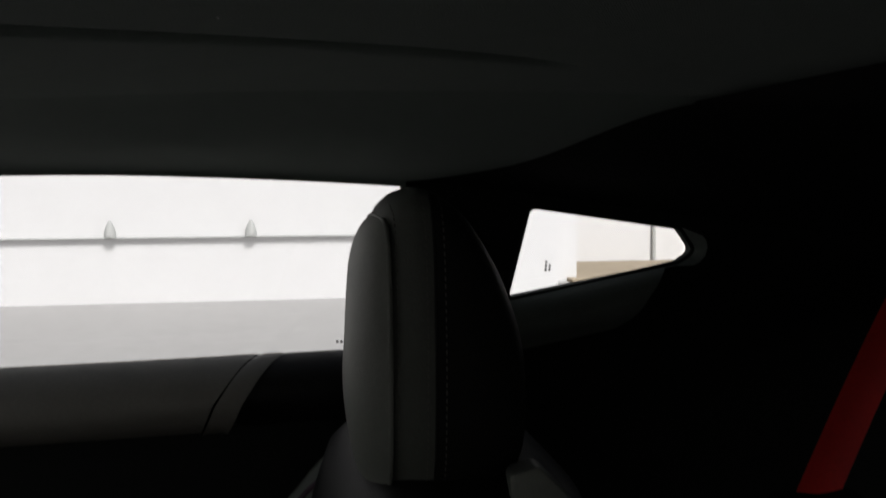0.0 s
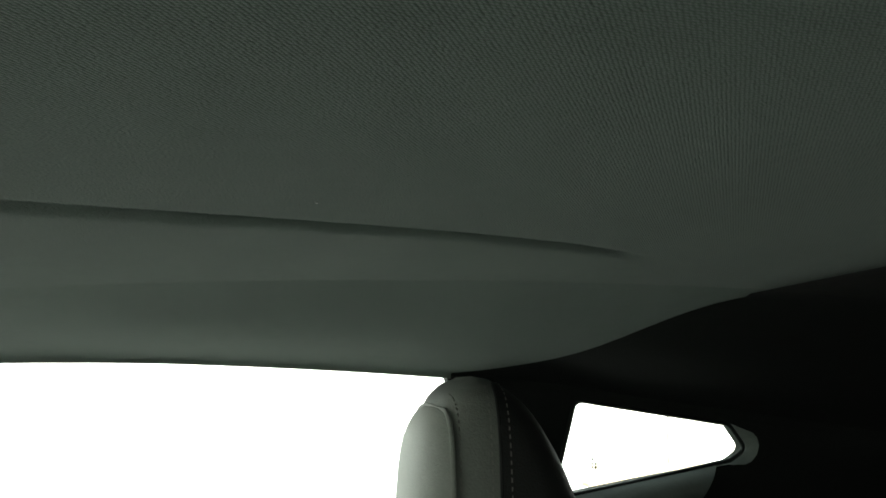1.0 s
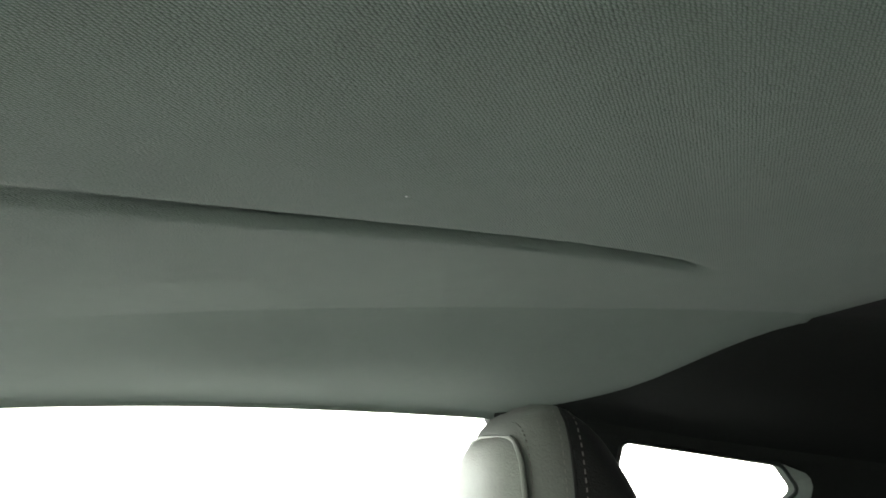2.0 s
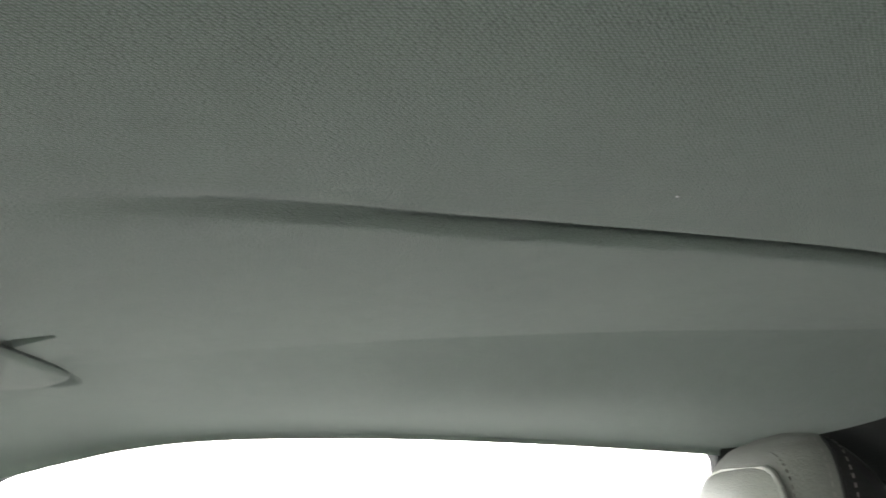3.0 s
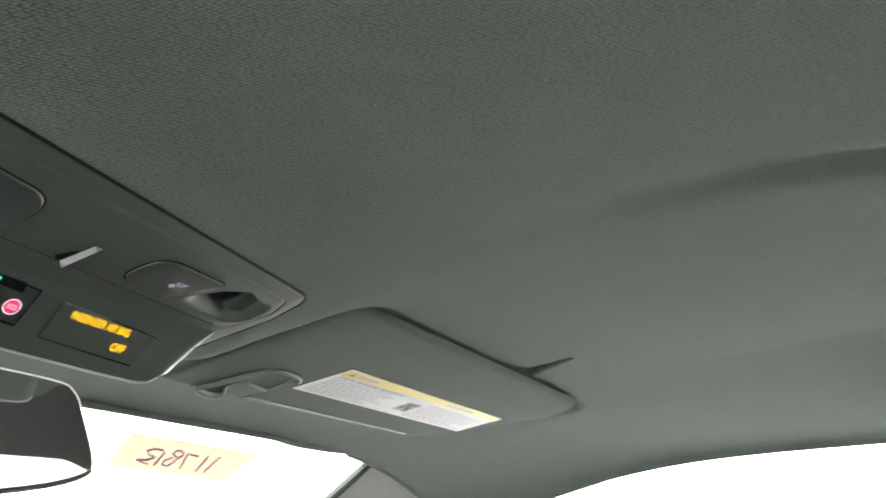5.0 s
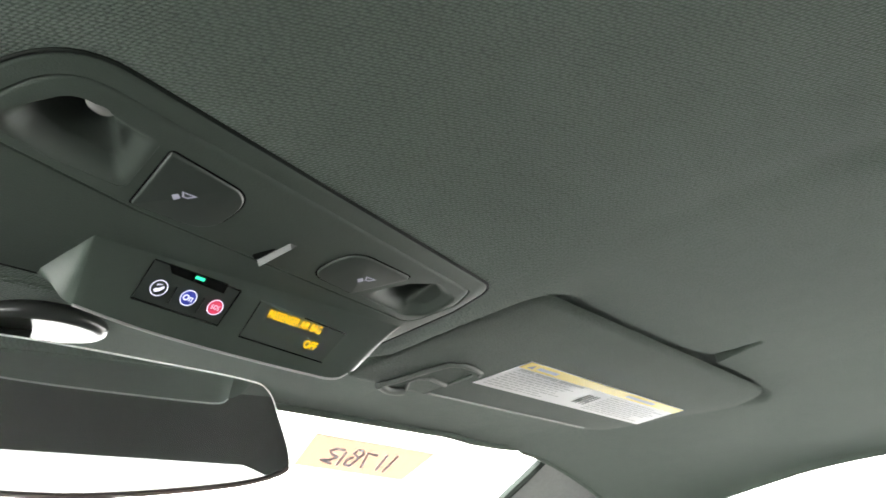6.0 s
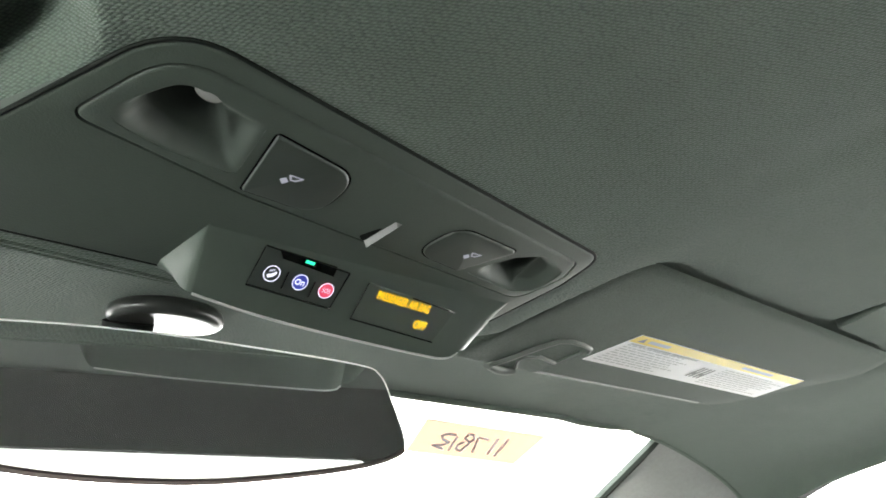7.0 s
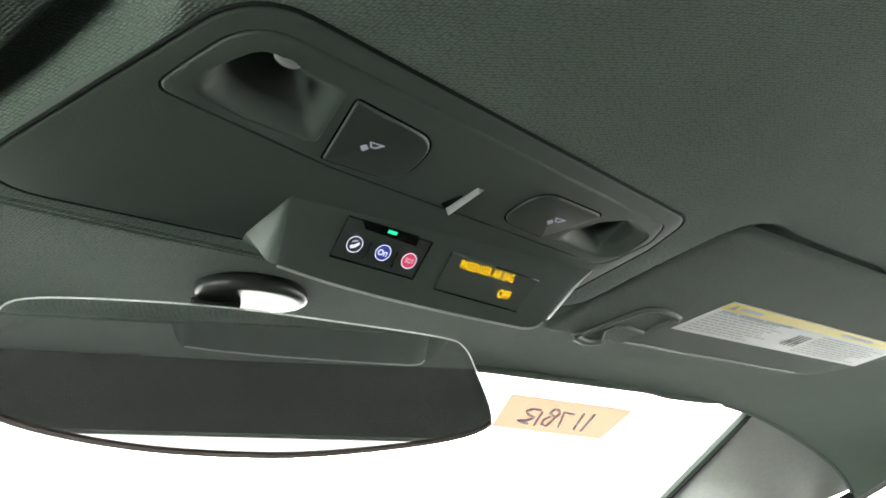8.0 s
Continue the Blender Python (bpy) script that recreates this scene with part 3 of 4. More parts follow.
def bowl(loop, deep, ridge):
    """A lamp hollow: a deep socket at one end and a sharp ridge running out of it."""
    a, b = Vector(ridge[0]), Vector(ridge[1])
    mid = sum(loop, Vector((0, 0))) / len(loop)
    loop = [loop[k].lerp(loop[(k + 1) % len(loop)], q / 6) for k in range(len(loop)) for q in range(6)]

    def depth(p, u):
        rim = smooth(0, 0.4, u)
        q = p - Vector(deep)
        d = (b - a).normalized()
        across = (p - a).cross(d)
        # a sloping shelf lies beside the ridge; on its other side the floor falls into the socket
        w = smooth(-0.0018, 0.0022, across)
        floor_depth = 0.0062 * (1 - 0.95 * smooth(0.002, 0.016, deep[0] - p.x)) * (1 - w * min(1, 0.4 + 25 * max(across, 0)))
        socket = 0.010 * math.exp(-((q.x / (0.0085 if q.x > 0 else 0.0125)) ** 2) - (q.y / 0.0075) ** 2) * (1 - 0.9 * w)
        return rim * (floor_depth + socket - 0.0013 * math.exp(-((across / 0.0024) ** 2)))

    bm = bmesh.new()
    prev = None
    for k in range(48):
        u = k / 48
        ring = []
        for p in loop:
            w = p.lerp(mid, u)
            ring.append(bm.verts.new((w.x, w.y, con_z(w.x, w.y) + depth(w, u))))
        if prev:
            bridge(bm, prev, ring)
        prev = ring
    fill(bm, [prev])
    return bm


for lp, deep, ridge, at, big in ((HOLLOW_L, (-0.079, 0.2255), ((-0.0735, 0.2190), (-0.0535, 0.2445)), (-0.0748, 0.2192), 1.0), (HOLLOW_R, (0.0775, 0.2475), ((0.0800, 0.2440), (0.0840, 0.2600)), (0.0945, 0.2495), 0.5)):
    bowl_part = part("lamp_bowl", bowl(lp, deep, ridge), BOWL, console, "recessed map lamp bowl")
    if big < 1:
        continue
    lens = bmesh.new()
    bmesh.ops.create_uvsphere(lens, u_segments=16, v_segments=10, radius=1)
    for v in lens.verts:
        v.co = Vector((at[0] + (v.co.x * 0.0042 + v.co.y * 0.001) * big, at[1] + v.co.y * 0.0022 * big, con_z(*at) + 0.0012 + v.co.z * 0.0022 * big))
    part("bulb", lens, LENS, bowl_part, "small clear lamp lens")
BTN_L = rounded(V2((-0.0515, 0.2229), (-0.0190, 0.2289), (-0.0175, 0.2514), (-0.0465, 0.2499)), [0.001, 0.011, 0.011, 0.001], 6)
BTN_R = rounded(V2((0.0650, 0.2385), (0.0530, 0.2590), (0.0285, 0.2555), (0.0312, 0.2352)), [0.002, 0.001, 0.008, 0.013], 6)
for lp in (BTN_L, BTN_R):
    b = part("lamp_button", slab(lp, con_z, -0.003, 0.0012, 0.0008), SMOKED, console, "smooth black push button")
    part("gap", slab(inset_loop(lp, -0.0007), con_z, -0.001, 0.0004), GLOSS, b, "black joint round the button")
    dx, dy = (0.0, 0.0014) if lp is BTN_L else (0.0862, 0.0108)
    ic = bmesh.new()
    spot = lambda x, y: ic.verts.new((x + dx, y + dy, con_z(x + dx, y + dy) - 0.00135))
    ic.faces.new([spot(*p) for p in ((-0.0402, 0.2378), (-0.0389, 0.2363), (-0.0370, 0.2379), (-0.0381, 0.2397))])
    shade = [(-0.0388, 0.2346), (-0.0332, 0.2347), (-0.0351, 0.2371), (-0.0371, 0.2371)]
    bridge(ic, *[[spot(-0.0364 + (x + 0.0364) * k, 0.2358 + (y - 0.2358) * k) for x, y in shade] for k in (1.0, 0.55)])
    part("lamp_icon", ic, ICON, b, "pale printed lamp symbol", smooth=False)
fin = bmesh.new()
base = [fin.verts.new((x, y, con_z(x, y) - h)) for x, y, h in ((0.0066, 0.2580, 0.0), (0.0086, 0.2435, 0.0), (0.0124, 0.2437, 0.0), (0.0112, 0.2588, 0.0))]
tip = [fin.verts.new((x, y, con_z(x, y) - h)) for x, y, h in ((0.0080, 0.2583, 0.0024), (0.0100, 0.2438, 0.0019))]
fin.faces.new((base[0], base[1], tip[1], tip[0])), fin.faces.new((base[3], tip[0], tip[1], base[2])), fin.faces.new((base[0], tip[0], base[3])), fin.faces.new((base[1], base[2], tip[1]))
part("microphone_fin", fin, REFLECTOR, console, "small pale raised fin", smooth=False)
# Flat black patch: the shade of a hollow beside the fin, put in colour.
part("fin_hollow_shade", slab(rounded(V2((0.0030, 0.2560), (0.0078, 0.2465), (0.0064, 0.2585)), 0.0012, 4), con_z, -0.001, 0.0004), BLACK_TRIM, console, "black patch painted as the shade of a hollow", smooth=False)
for off in (0.0022, 0.0048):
    seam = part("trim_console_piping", tube([(x, interp(x, [(-0.14, 0.3035), (0.0, 0.3095), (0.1, 0.3090)]) + off, roof_height(x, interp(x, [(-0.14, 0.3035), (0.0, 0.3095), (0.1, 0.3090)]) + off) - 0.0002) for x in np.linspace(-0.14, 0.06, 40)], 0.0009, 6), CLOTH)
    tagged(seam, "double cloth piping along the front of the console", "trim", kind="structure")
# pod with the call buttons and the airbag display


LOW = [(-0.0385, 0.2912), (-0.02, 0.2930), (0.0, 0.2943), (0.04, 0.2957), (0.07, 0.2963), (0.079, 0.2962), (0.0838, 0.2950), (0.0862, 0.2928)]


def pod_shell():
    """The pod grows softly out of the console; its ends are bevelled facets."""
    def under_both(x, y):
        a, b, k = con_z(x, y) + 0.0006, pod_z(x, y), 0.0038
        h = max(k - abs(a - b), 0) / k
        return min(a, b) - h * h * k / 4

    bm = bmesh.new()
    rows = []
    for r in range(25):
        v = r / 24
        xl, xr = -0.0452 + 0.0067 * v, 0.0962 - 0.0097 * v
        face = []
        for c in range(37):
            x = xl + (xr - xl) * c / 36
            y = 0.266 + (interp(x, LOW) - 0.266) * v
            face.append(Vector((x, y, under_both(x, y))))
        a, b = face[0], face[-1]
        fl = Vector((-0.0452 - 0.0028 * v, a.y + 0.0073 * v, 0))
        fr = Vector((0.0975 + 0.0055 * v, b.y + 0.0045 * v, 0))
        for f in (fl, fr):
            f.z = con_z(f.x, f.y) + 0.0008
        ends = [[e.lerp(f, q) - Vector((0, 0, 0.0022 * v * math.sin(math.pi * min(1, q * 1.4)) * (q < 0.72))) for q in (0.08, 0.2, 0.35, 0.55, 0.78, 1.0)] for e, f in ((a, fl), (b, fr))]
        rows.append(list(reversed(ends[0])) + face + ends[1])
    for k in range(1, 6):
        q = k / 5
        rows.append([Vector((p.x, p.y + 0.0012 * math.sin(q * math.pi / 2) + 0.010 * q * q, p.z + (con_z(p.x, p.y + 0.011) + 0.002 - p.z) * q ** 1.5)) for p in rows[24]])
    vs = [[bm.verts.new(p) for p in row] for row in rows]
    for a, b in zip(vs, vs[1:]):
        for c in range(len(a) - 1):
            bm.faces.new((a[c], a[c + 1], b[c + 1], b[c]))
    return bm


pod = part("pod", pod_shell(), POD, console, "sloping pod of the console")
# Pale bead colours in the light caught by the pod's lower edge.
part("lower_edge_highlight", tube([(x, interp(x, LOW) + 0.0006, pod_z(x, interp(x, LOW)) - 0.0003) for x in np.linspace(-0.0385, 0.0860, 60)], 0.0005, 6), EDGE_HIGHLIGHT, console, "thin pale bead painted as light caught on the lower edge")
module = part("button_module", slab(V2((-0.0218, 0.2743), (0.0146, 0.2762), (0.0139, 0.2873), (-0.0222, 0.2855)), pod_z, -0.002, 0.0007, 0.0004), SMOKED, console, "black three-button call module", smooth=False)
part("bezel", tube([(x, y, pod_z(x, y) - 0.0005) for x, y in ((-0.0218, 0.2746), (-0.0222, 0.2852))], 0.0003, 6), CHROME, module, "bright edge line")
for x0, y0, x1, y1 in ((-0.0093, 0.2793, -0.0092, 0.2841), (0.0026, 0.2803, 0.0026, 0.2849)):
    part("divider", tube([(x0, y0, pod_z(x0, y0) - 0.0012), (x1, y1, pod_z(x1, y1) - 0.0013)], 0.0004, 6), CHROME, module, "thin bright divider")


def pod_line(corners, r, mat, parent, name, label):
    part(name, tube([(x, y, pod_z(x, y) - 0.0006) for x, y in corners], r, 6), mat, parent, label)


pod_line(((-0.0222, 0.2856), (0.0139, 0.2875), (0.0147, 0.2762)), 0.00045, GLOSS, module, "border", "thin black border")
pod_line(((-0.0218, 0.2742), (0.0147, 0.2761)), 0.00035, GLOSS, module, "border", "thin black border")


def on_pod(x, y, du, dv, h):
    """A place on the pod: du across, dv up its slope, h proud of it."""
    v = Vector((0, -1, 0.95)).normalized()
    return Vector((x, y, pod_z(x, y))) + Vector((1, 0.04, -0.038)) * du + v * dv + Vector((0, -0.95, -1)).normalized() * h


def disc(cx, cy, r, h):
    bm = bmesh.new()
    bm.faces.new([bm.verts.new(on_pod(cx, cy, r * math.cos(k * math.pi / 14), r * math.sin(k * math.pi / 14), h)) for k in range(28)])
    return bm


def ring_mesh(cx, cy, r0, r1, h, ox=0.0, oy=0.0):
    bm = bmesh.new()
    rs = [[bm.verts.new(on_pod(cx, cy, ox + r * math.cos(k * math.pi / 14), oy + r * math.sin(k * math.pi / 14), h)) for k in range(28)] for r in (r0, r1)]
    bridge(bm, *rs)
    return bm


def pod_shapes(cx, cy, shapes, h):
    bm = bmesh.new()
    for sh in shapes:
        bm.faces.new([bm.verts.new(on_pod(cx, cy, du, dv, h)) for du, dv in sh])
    return bm


def lettering(text, size, m, mat, parent, name, label, squeeze=1.0):
    cu = bpy.data.curves.new(name, "FONT")
    cu.body, cu.size, cu.align_x, cu.align_y = text, size, "CENTER", "CENTER"
    cu.offset, cu.space_character = -0.004 * size, 1.07
    tmp = bpy.data.objects.new(name, cu)
    scene.collection.objects.link(tmp)
    me = bpy.data.meshes.new_from_object(tmp.evaluated_get(bpy.context.evaluated_depsgraph_get()))
    bpy.data.objects.remove(tmp)
    me.transform(m @ Matrix.Diagonal((squeeze, 1, 1, 1)))
    me.materials.clear()
    me.materials.append(mat)
    ob = new(name, me)
    ob.parent = parent
    ob["label"] = label
    return ob


def under(x, y, h, skew=0.0):
    """The pose of lettering on the pod, read from the seats."""
    o, a, b = on_pod(x, y, 0, 0, h), on_pod(x, y, 1, 0, h), on_pod(x, y, 0, 1, h)
    u, v = (a - o).normalized(), (b - o).normalized()
    v = (v + u * skew)
    w = u.cross(v).normalized()
    return Matrix(((u.x, v.x, w.x, o.x), (u.y, v.y, w.y, o.y), (u.z, v.z, w.z, o.z), (0, 0, 0, 1)))


for (cx, cy), mat, nm in (((-0.0153, 0.2814), WHITE_GLOW, "call"), ((-0.0032, 0.2820), BLUE_GLOW, "assist"), ((0.0085, 0.2827), RED_GLOW, "emergency")):
    d = part(nm + "_button", disc(cx, cy, 0.0032, 0.0009), SMOKED if nm == "call" else mat, module, {"call": "white outlined call button", "assist": "blue glowing assistance button", "emergency": "red glowing emergency button"}[nm], smooth=False)
    part("rim", ring_mesh(cx, cy, 0.00285, 0.0032, 0.00105), WHITE_GLOW, d, smooth=False)
    if nm == "call":
        handset = ((-0.0017, -0.0010), (-0.0009, -0.0018), (0.0008, -0.0010), (0.0019, 0.0006), (0.0013, 0.0013), (0.0004, 0.0004), (-0.0004, -0.0002), (-0.0012, -0.0003))
        marks = [((-0.0014 + k * 0.0007, 0.0006 + k * 0.0003), (-0.0011 + k * 0.0007, 0.0006 + k * 0.0003), (-0.0008 + k * 0.0007, 0.0015 + k * 0.0002), (-0.0011 + k * 0.0007, 0.0015 + k * 0.0002)) for k in range(3)]
        part("symbol", pod_shapes(cx, cy, [handset] + marks, 0.0011), WHITE_GLOW, d, smooth=False)
    elif nm == "assist":
        part("symbol", ring_mesh(cx, cy, 0.0007, 0.0012, 0.0011, -0.001), WHITE_GLOW, d, smooth=False)
        part("symbol", pod_shapes(cx, cy, [((0.0004, -0.0012), (0.0008, -0.0012), (0.0008, 0.0006), (0.0004, 0.0006)), ((0.0008, 0.0002), (0.0014, 0.0002), (0.0014, 0.0006), (0.0008, 0.0006)), ((0.0014, -0.0012), (0.0018, -0.0012), (0.0018, 0.0006), (0.0014, 0.0006))], 0.0011), WHITE_GLOW, d, smooth=False)
    else:
        lettering("SOS", 0.0026, under(cx, cy, 0.0012), WHITE_GLOW, d, "lettering", "pale SOS lettering", 0.78)
part("slot", slab(V2((-0.0164, 0.2741), (0.0085, 0.2753), (0.0086, 0.2777), (-0.0139, 0.2762)), pod_z, 0, 0.0012), GLOSS, module, smooth=False)
part("status_light", pod_shapes(-0.0032, 0.2760, [((-0.0019, -0.0006), (0.0019, -0.0006), (0.0019, 0.0006), (-0.0019, 0.0006))], 0.0011), GREEN_GLOW, module, "small green status light", smooth=False)
disp = part("display", slab(V2((0.0250, 0.2775), (0.0715, 0.2803), (0.0690, 0.2912), (0.0250, 0.2890)), pod_z, -0.002, 0.0005, 0.0003), SCREEN_PLASTIC, console, "dark airbag status display", smooth=False)
pod_line(((0.0249, 0.2774), (0.0249, 0.2891)), 0.0003, CHROME, disp, "bezel", "bright edge line")
pod_line(((0.0249, 0.2891), (0.0690, 0.2913)), 0.0003, GLOSS, disp, "border", "thin black border")
pod_line(((0.0480, 0.2788), (0.0716, 0.2802)), 0.0003, GLOSS, disp, "border", "thin black border")
lettering("PASSENGER AIR BAG", 0.0050, under(0.0449, 0.28105, 0.0008, -0.08), ORANGE_GLOW, disp, "lettering", "glowing orange words PASSENGER AIR BAG", 0.565)
lettering("OFF", 0.0052, under(0.0581, 0.28700, 0.0008, -0.08), ORANGE_GLOW, disp, "lettering", "glowing orange word OFF", 0.72)

# ---- sun visor ----
visor = thing("sun_visor", "dark grey cloth sun visor folded up against the roof", "sun visor")
part("visor_body", slab(VISOR_LOOP, visor_z, -0.012, 0.0, 0.0032, back=True, under=0.010), CLOTH_FINE, visor)
LABEL = V2((0.208, 0.2790), (0.4005, 0.2815), (0.3865, 0.3108), (0.196, 0.3098))


def on_label(u, v):
    a, b = LABEL[0].lerp(LABEL[1], u), LABEL[3].lerp(LABEL[2], u)
    return a.lerp(b, v)


def strip(u0, v0, u1, v1):
    return [on_label(u0, v0), on_label(u1, v0), on_label(u1, v1), on_label(u0, v1)]


lab = part("warning_label", slab(LABEL, visor_z, -0.0005, 0.0004), PAPER, visor, "white paper warning label with a yellow band", smooth=False)
part("yellow_band", slab(strip(0, 0, 1, 0.22), visor_z, 0.0003, 0.0006), YELLOW, lab, smooth=False)
rnd = random.Random(4)
bars = bmesh.new()
for col in (0.02, 0.56):
    for k in range(9):
        v = 0.30 + k * 0.072
        u = col
        end = col + (0.38 if col < 0.5 else 0.41) * (0.7 + 0.3 * rnd.random())
        while u < end:
            w = 0.012 + 0.03 * rnd.random()
            lp = strip(u, v, min(u + w, end), v + 0.03)
            bars.faces.new([bars.verts.new((p.x, p.y, visor_z(p.x, p.y) - 0.00055)) for p in lp])
            u += w + 0.006
tagged(part("small_print", bars, INK, lab, "lines of small grey print", smooth=False), kind="stuff")
pic = bmesh.new()
# two slanted marks beside one another, each a pair of strokes with a foot, and the small sign in the yellow band
PIC = [[(u + 0.000, 0.40), (u + 0.012, 0.40), (u + 0.018, 0.78), (u + 0.006, 0.78)] for u in (0.455, 0.474, 0.497, 0.517)]
PIC += [[(u, 0.60), (u + 0.026, 0.60), (u + 0.028, 0.68), (u + 0.002, 0.68)] for u in (0.456, 0.499)]
PIC += [[(0.022, 0.17), (0.037, 0.04), (0.052, 0.17)]]
for shape in PIC:
    pic.faces.new([pic.verts.new((p.x, p.y, visor_z(p.x, p.y) - 0.0007)) for p in [on_label(u, v) for u, v in shape]])
tagged(part("pictogram", pic, DARK_INK, lab, "grey printed pictogram", smooth=False), kind="stuff")
heading = bmesh.new()
for u0, u1, v0, v1 in ((0.065, 0.17, 0.07, 0.15), (0.60, 0.80, 0.07, 0.15), (0.02, 0.09, 0.24, 0.285), (0.10, 0.22, 0.24, 0.285), (0.23, 0.37, 0.24, 0.285)):
    heading.faces.new([heading.verts.new((p.x, p.y, visor_z(p.x, p.y) - 0.0007)) for p in strip(u0, v0, u1, v1)])
tagged(part("heading_bars", heading, INK, lab, "bars of small heading print", smooth=False), kind="stuff")
driver_visor = thing("sun_visor", "dark grey cloth sun visor folded up above the driver", "sun visor", group="")
part("visor_body", slab(DRIVER_LOOP, visor_z, -0.012, 0.0, 0.0024, back=True, under=0.009), CLOTH_FINE, driver_visor)
CLIP_EDGE = V2((0.1445, 0.3297), (0.1495, 0.3225), (0.1561, 0.3082), (0.1625, 0.2985), (0.170, 0.2962), (0.1795, 0.2966), (0.1885, 0.2985), (0.1900, 0.3015))
CLIP = rounded(CLIP_EDGE + V2((0.1778, 0.330), (0.164, 0.3285)), 0.002, 3)
clip = part("visor_clip", slab(CLIP, visor_z, -0.002, 0.0009, 0.0006, [rounded(V2((0.1615, 0.3098), (0.1672, 0.3008), (0.1764, 0.3000), (0.1862, 0.3020), (0.1822, 0.3165), (0.176, 0.3155), (0.1664, 0.3140)), 0.0015, 3)]), CLOTH_FINE, visor, "clip bracket let into the visor")
on_visor = lambda p, h: (p[0], p[1], visor_z(*p) - h)
part("bracket_rim", tube([on_visor(p, 0.0012) for p in CLIP_EDGE], 0.0013, 8), CLIP_PLASTIC, clip, "raised grey plastic bracket rim")
part("bracket_arch", tube([on_visor(p, 0.001) for p in ((0.1627, 0.3282), (0.1567, 0.3207), (0.1582, 0.3163), (0.1664, 0.3145), (0.177, 0.3163), (0.1817, 0.3171))], 0.001, 8), CLIP_PLASTIC, clip, "curved grey plastic rib")
part("hinge_rod", tube([on_visor((0.1445, 0.3300), 0.0006), on_visor((0.152, 0.3318), 0.0012), on_visor((0.158, 0.3318), 0.0012), on_visor((0.163, 0.3305), 0.0008)], 0.0026, 10), CLIP_PLASTIC, clip)
part("bracket_edge", tube([on_visor(p, 0.0006) for p in ((0.1900, 0.3012), (0.1870, 0.309), (0.1822, 0.3195), (0.1778, 0.330))], 0.0006, 6), CLIP_PLASTIC, clip)
stud = bmesh.new()
bmesh.ops.create_uvsphere(stud, u_segments=10, v_segments=6, radius=0.001, matrix=Matrix.Translation(on_visor((0.179, 0.3085), -0.001)))
part("stud", stud, CHROME, clip, "tiny bright stud")
front = [Vector((x, 0.3292 + 0.004 * (x - 0.165))) for x in np.linspace(0.166, 0.356, 14)]
part("stitched_seam", tube([on_visor(p, 0.0 - 0.002 * smooth(0.34, 0.356, p.x)) for p in front], 0.0008, 8), CLIP_PLASTIC, visor, "raised sewn front edge")
# ---- rear-view mirror ----
mirror = thing("rear_view_mirror", "frameless rear-view mirror with a rim whitened for sky light and black back", "mirror")
yaw = radians(12.5)
MR = Vector((math.cos(yaw), -math.sin(yaw), 0))
MN = Vector((-math.sin(yaw), -math.cos(yaw), -0.066)).normalized()
MU = MR.cross(MN) * -1
if MU.z < 0:
    MU = -MU
MC = Vector((0.0, 0.375, 1.145))
MIR = spline(V2((-0.107, 0.006), (-0.104, 0.0175), (-0.094, 0.0245), (-0.06, 0.0272), (-0.015, 0.0278), (0.035, 0.0256), (0.083, 0.0225), (0.0955, 0.0185), (0.1025, 0.006), (0.1095, -0.012), (0.106, -0.0195), (0.082, -0.0262), (0.034, -0.0322), (-0.003, -0.0338), (-0.05, -0.0314), (-0.092, -0.0235), (-0.106, -0.014)))


def mirror_ring(bm, loop, out):
    return [bm.verts.new(MC + MR * p.x + MU * p.y + MN * out) for p in loop]


bm = bmesh.new()
prev = None
for d, o in ((0.016, -0.022), (0.007, -0.018), (0.003, -0.01), (0.0018, -0.0005)):
    r = mirror_ring(bm, inset_loop(MIR, d), o)
    if prev:
        bridge(bm, prev, r)
    else:
        fill(bm, [r])
    prev = r
part("mirror_back", bm, BLACK_TRIM, mirror, "black plastic back shell")
def rim_piece(first, last, outset, inset):
    """A stretch of the rim round the glass."""
    bm = bmesh.new()
    n = len(MIR)
    pick = lambda d: [inset_loop(MIR, d)[i % n] for i in range(first, last + 1)]
    rows = [mirror_ring(bm, pick(d), o) for d, o in ((0.0004, -0.006), (-outset, -0.003), (-outset, -0.0005), (inset * 0.5, 0.0009), (inset, 0.0005))]
    for a, b in zip(rows, rows[1:]):
        for i in range(len(a) - 1):
            bm.faces.new((a[i], a[i + 1], b[i + 1], b[i]))
    return bm


# White translucent upper rim: the sky's highlight is put in its colour.
part("rim", rim_piece(0, 57, 0.0, 0.0010), RIM_HIGHLIGHT, mirror, "upper rim painted white for its sky highlight")
part("lower_lip", rim_piece(57, 102, 0.0005, 0.0021), LIP, mirror, "black plastic lower lip")
bm = bmesh.new()
fill(bm, [mirror_ring(bm, inset_loop(MIR, 0.0009), 0.0004)])
part("mirror_glass", bm, MIRROR, mirror, "silvered mirror glass", smooth=False)
bm = bmesh.new()
bmesh.ops.create_uvsphere(bm, u_segments=28, v_segments=14, radius=1)
for v in bm.verts:
    v.co = Vector((0.000 + v.co.x * 0.0265, 0.389 + v.co.y * 0.02, 1.1838 + max(v.co.z, -0.35) * 0.0095))
part("mount", bm, MOUNT, mirror, "glossy black mount")
part("arm", tube([(-0.014, 0.396, 1.181), (-0.012, 0.402, 1.165), (-0.005, 0.396, 1.15)], 0.011, 14), BLACK_TRIM, mirror)

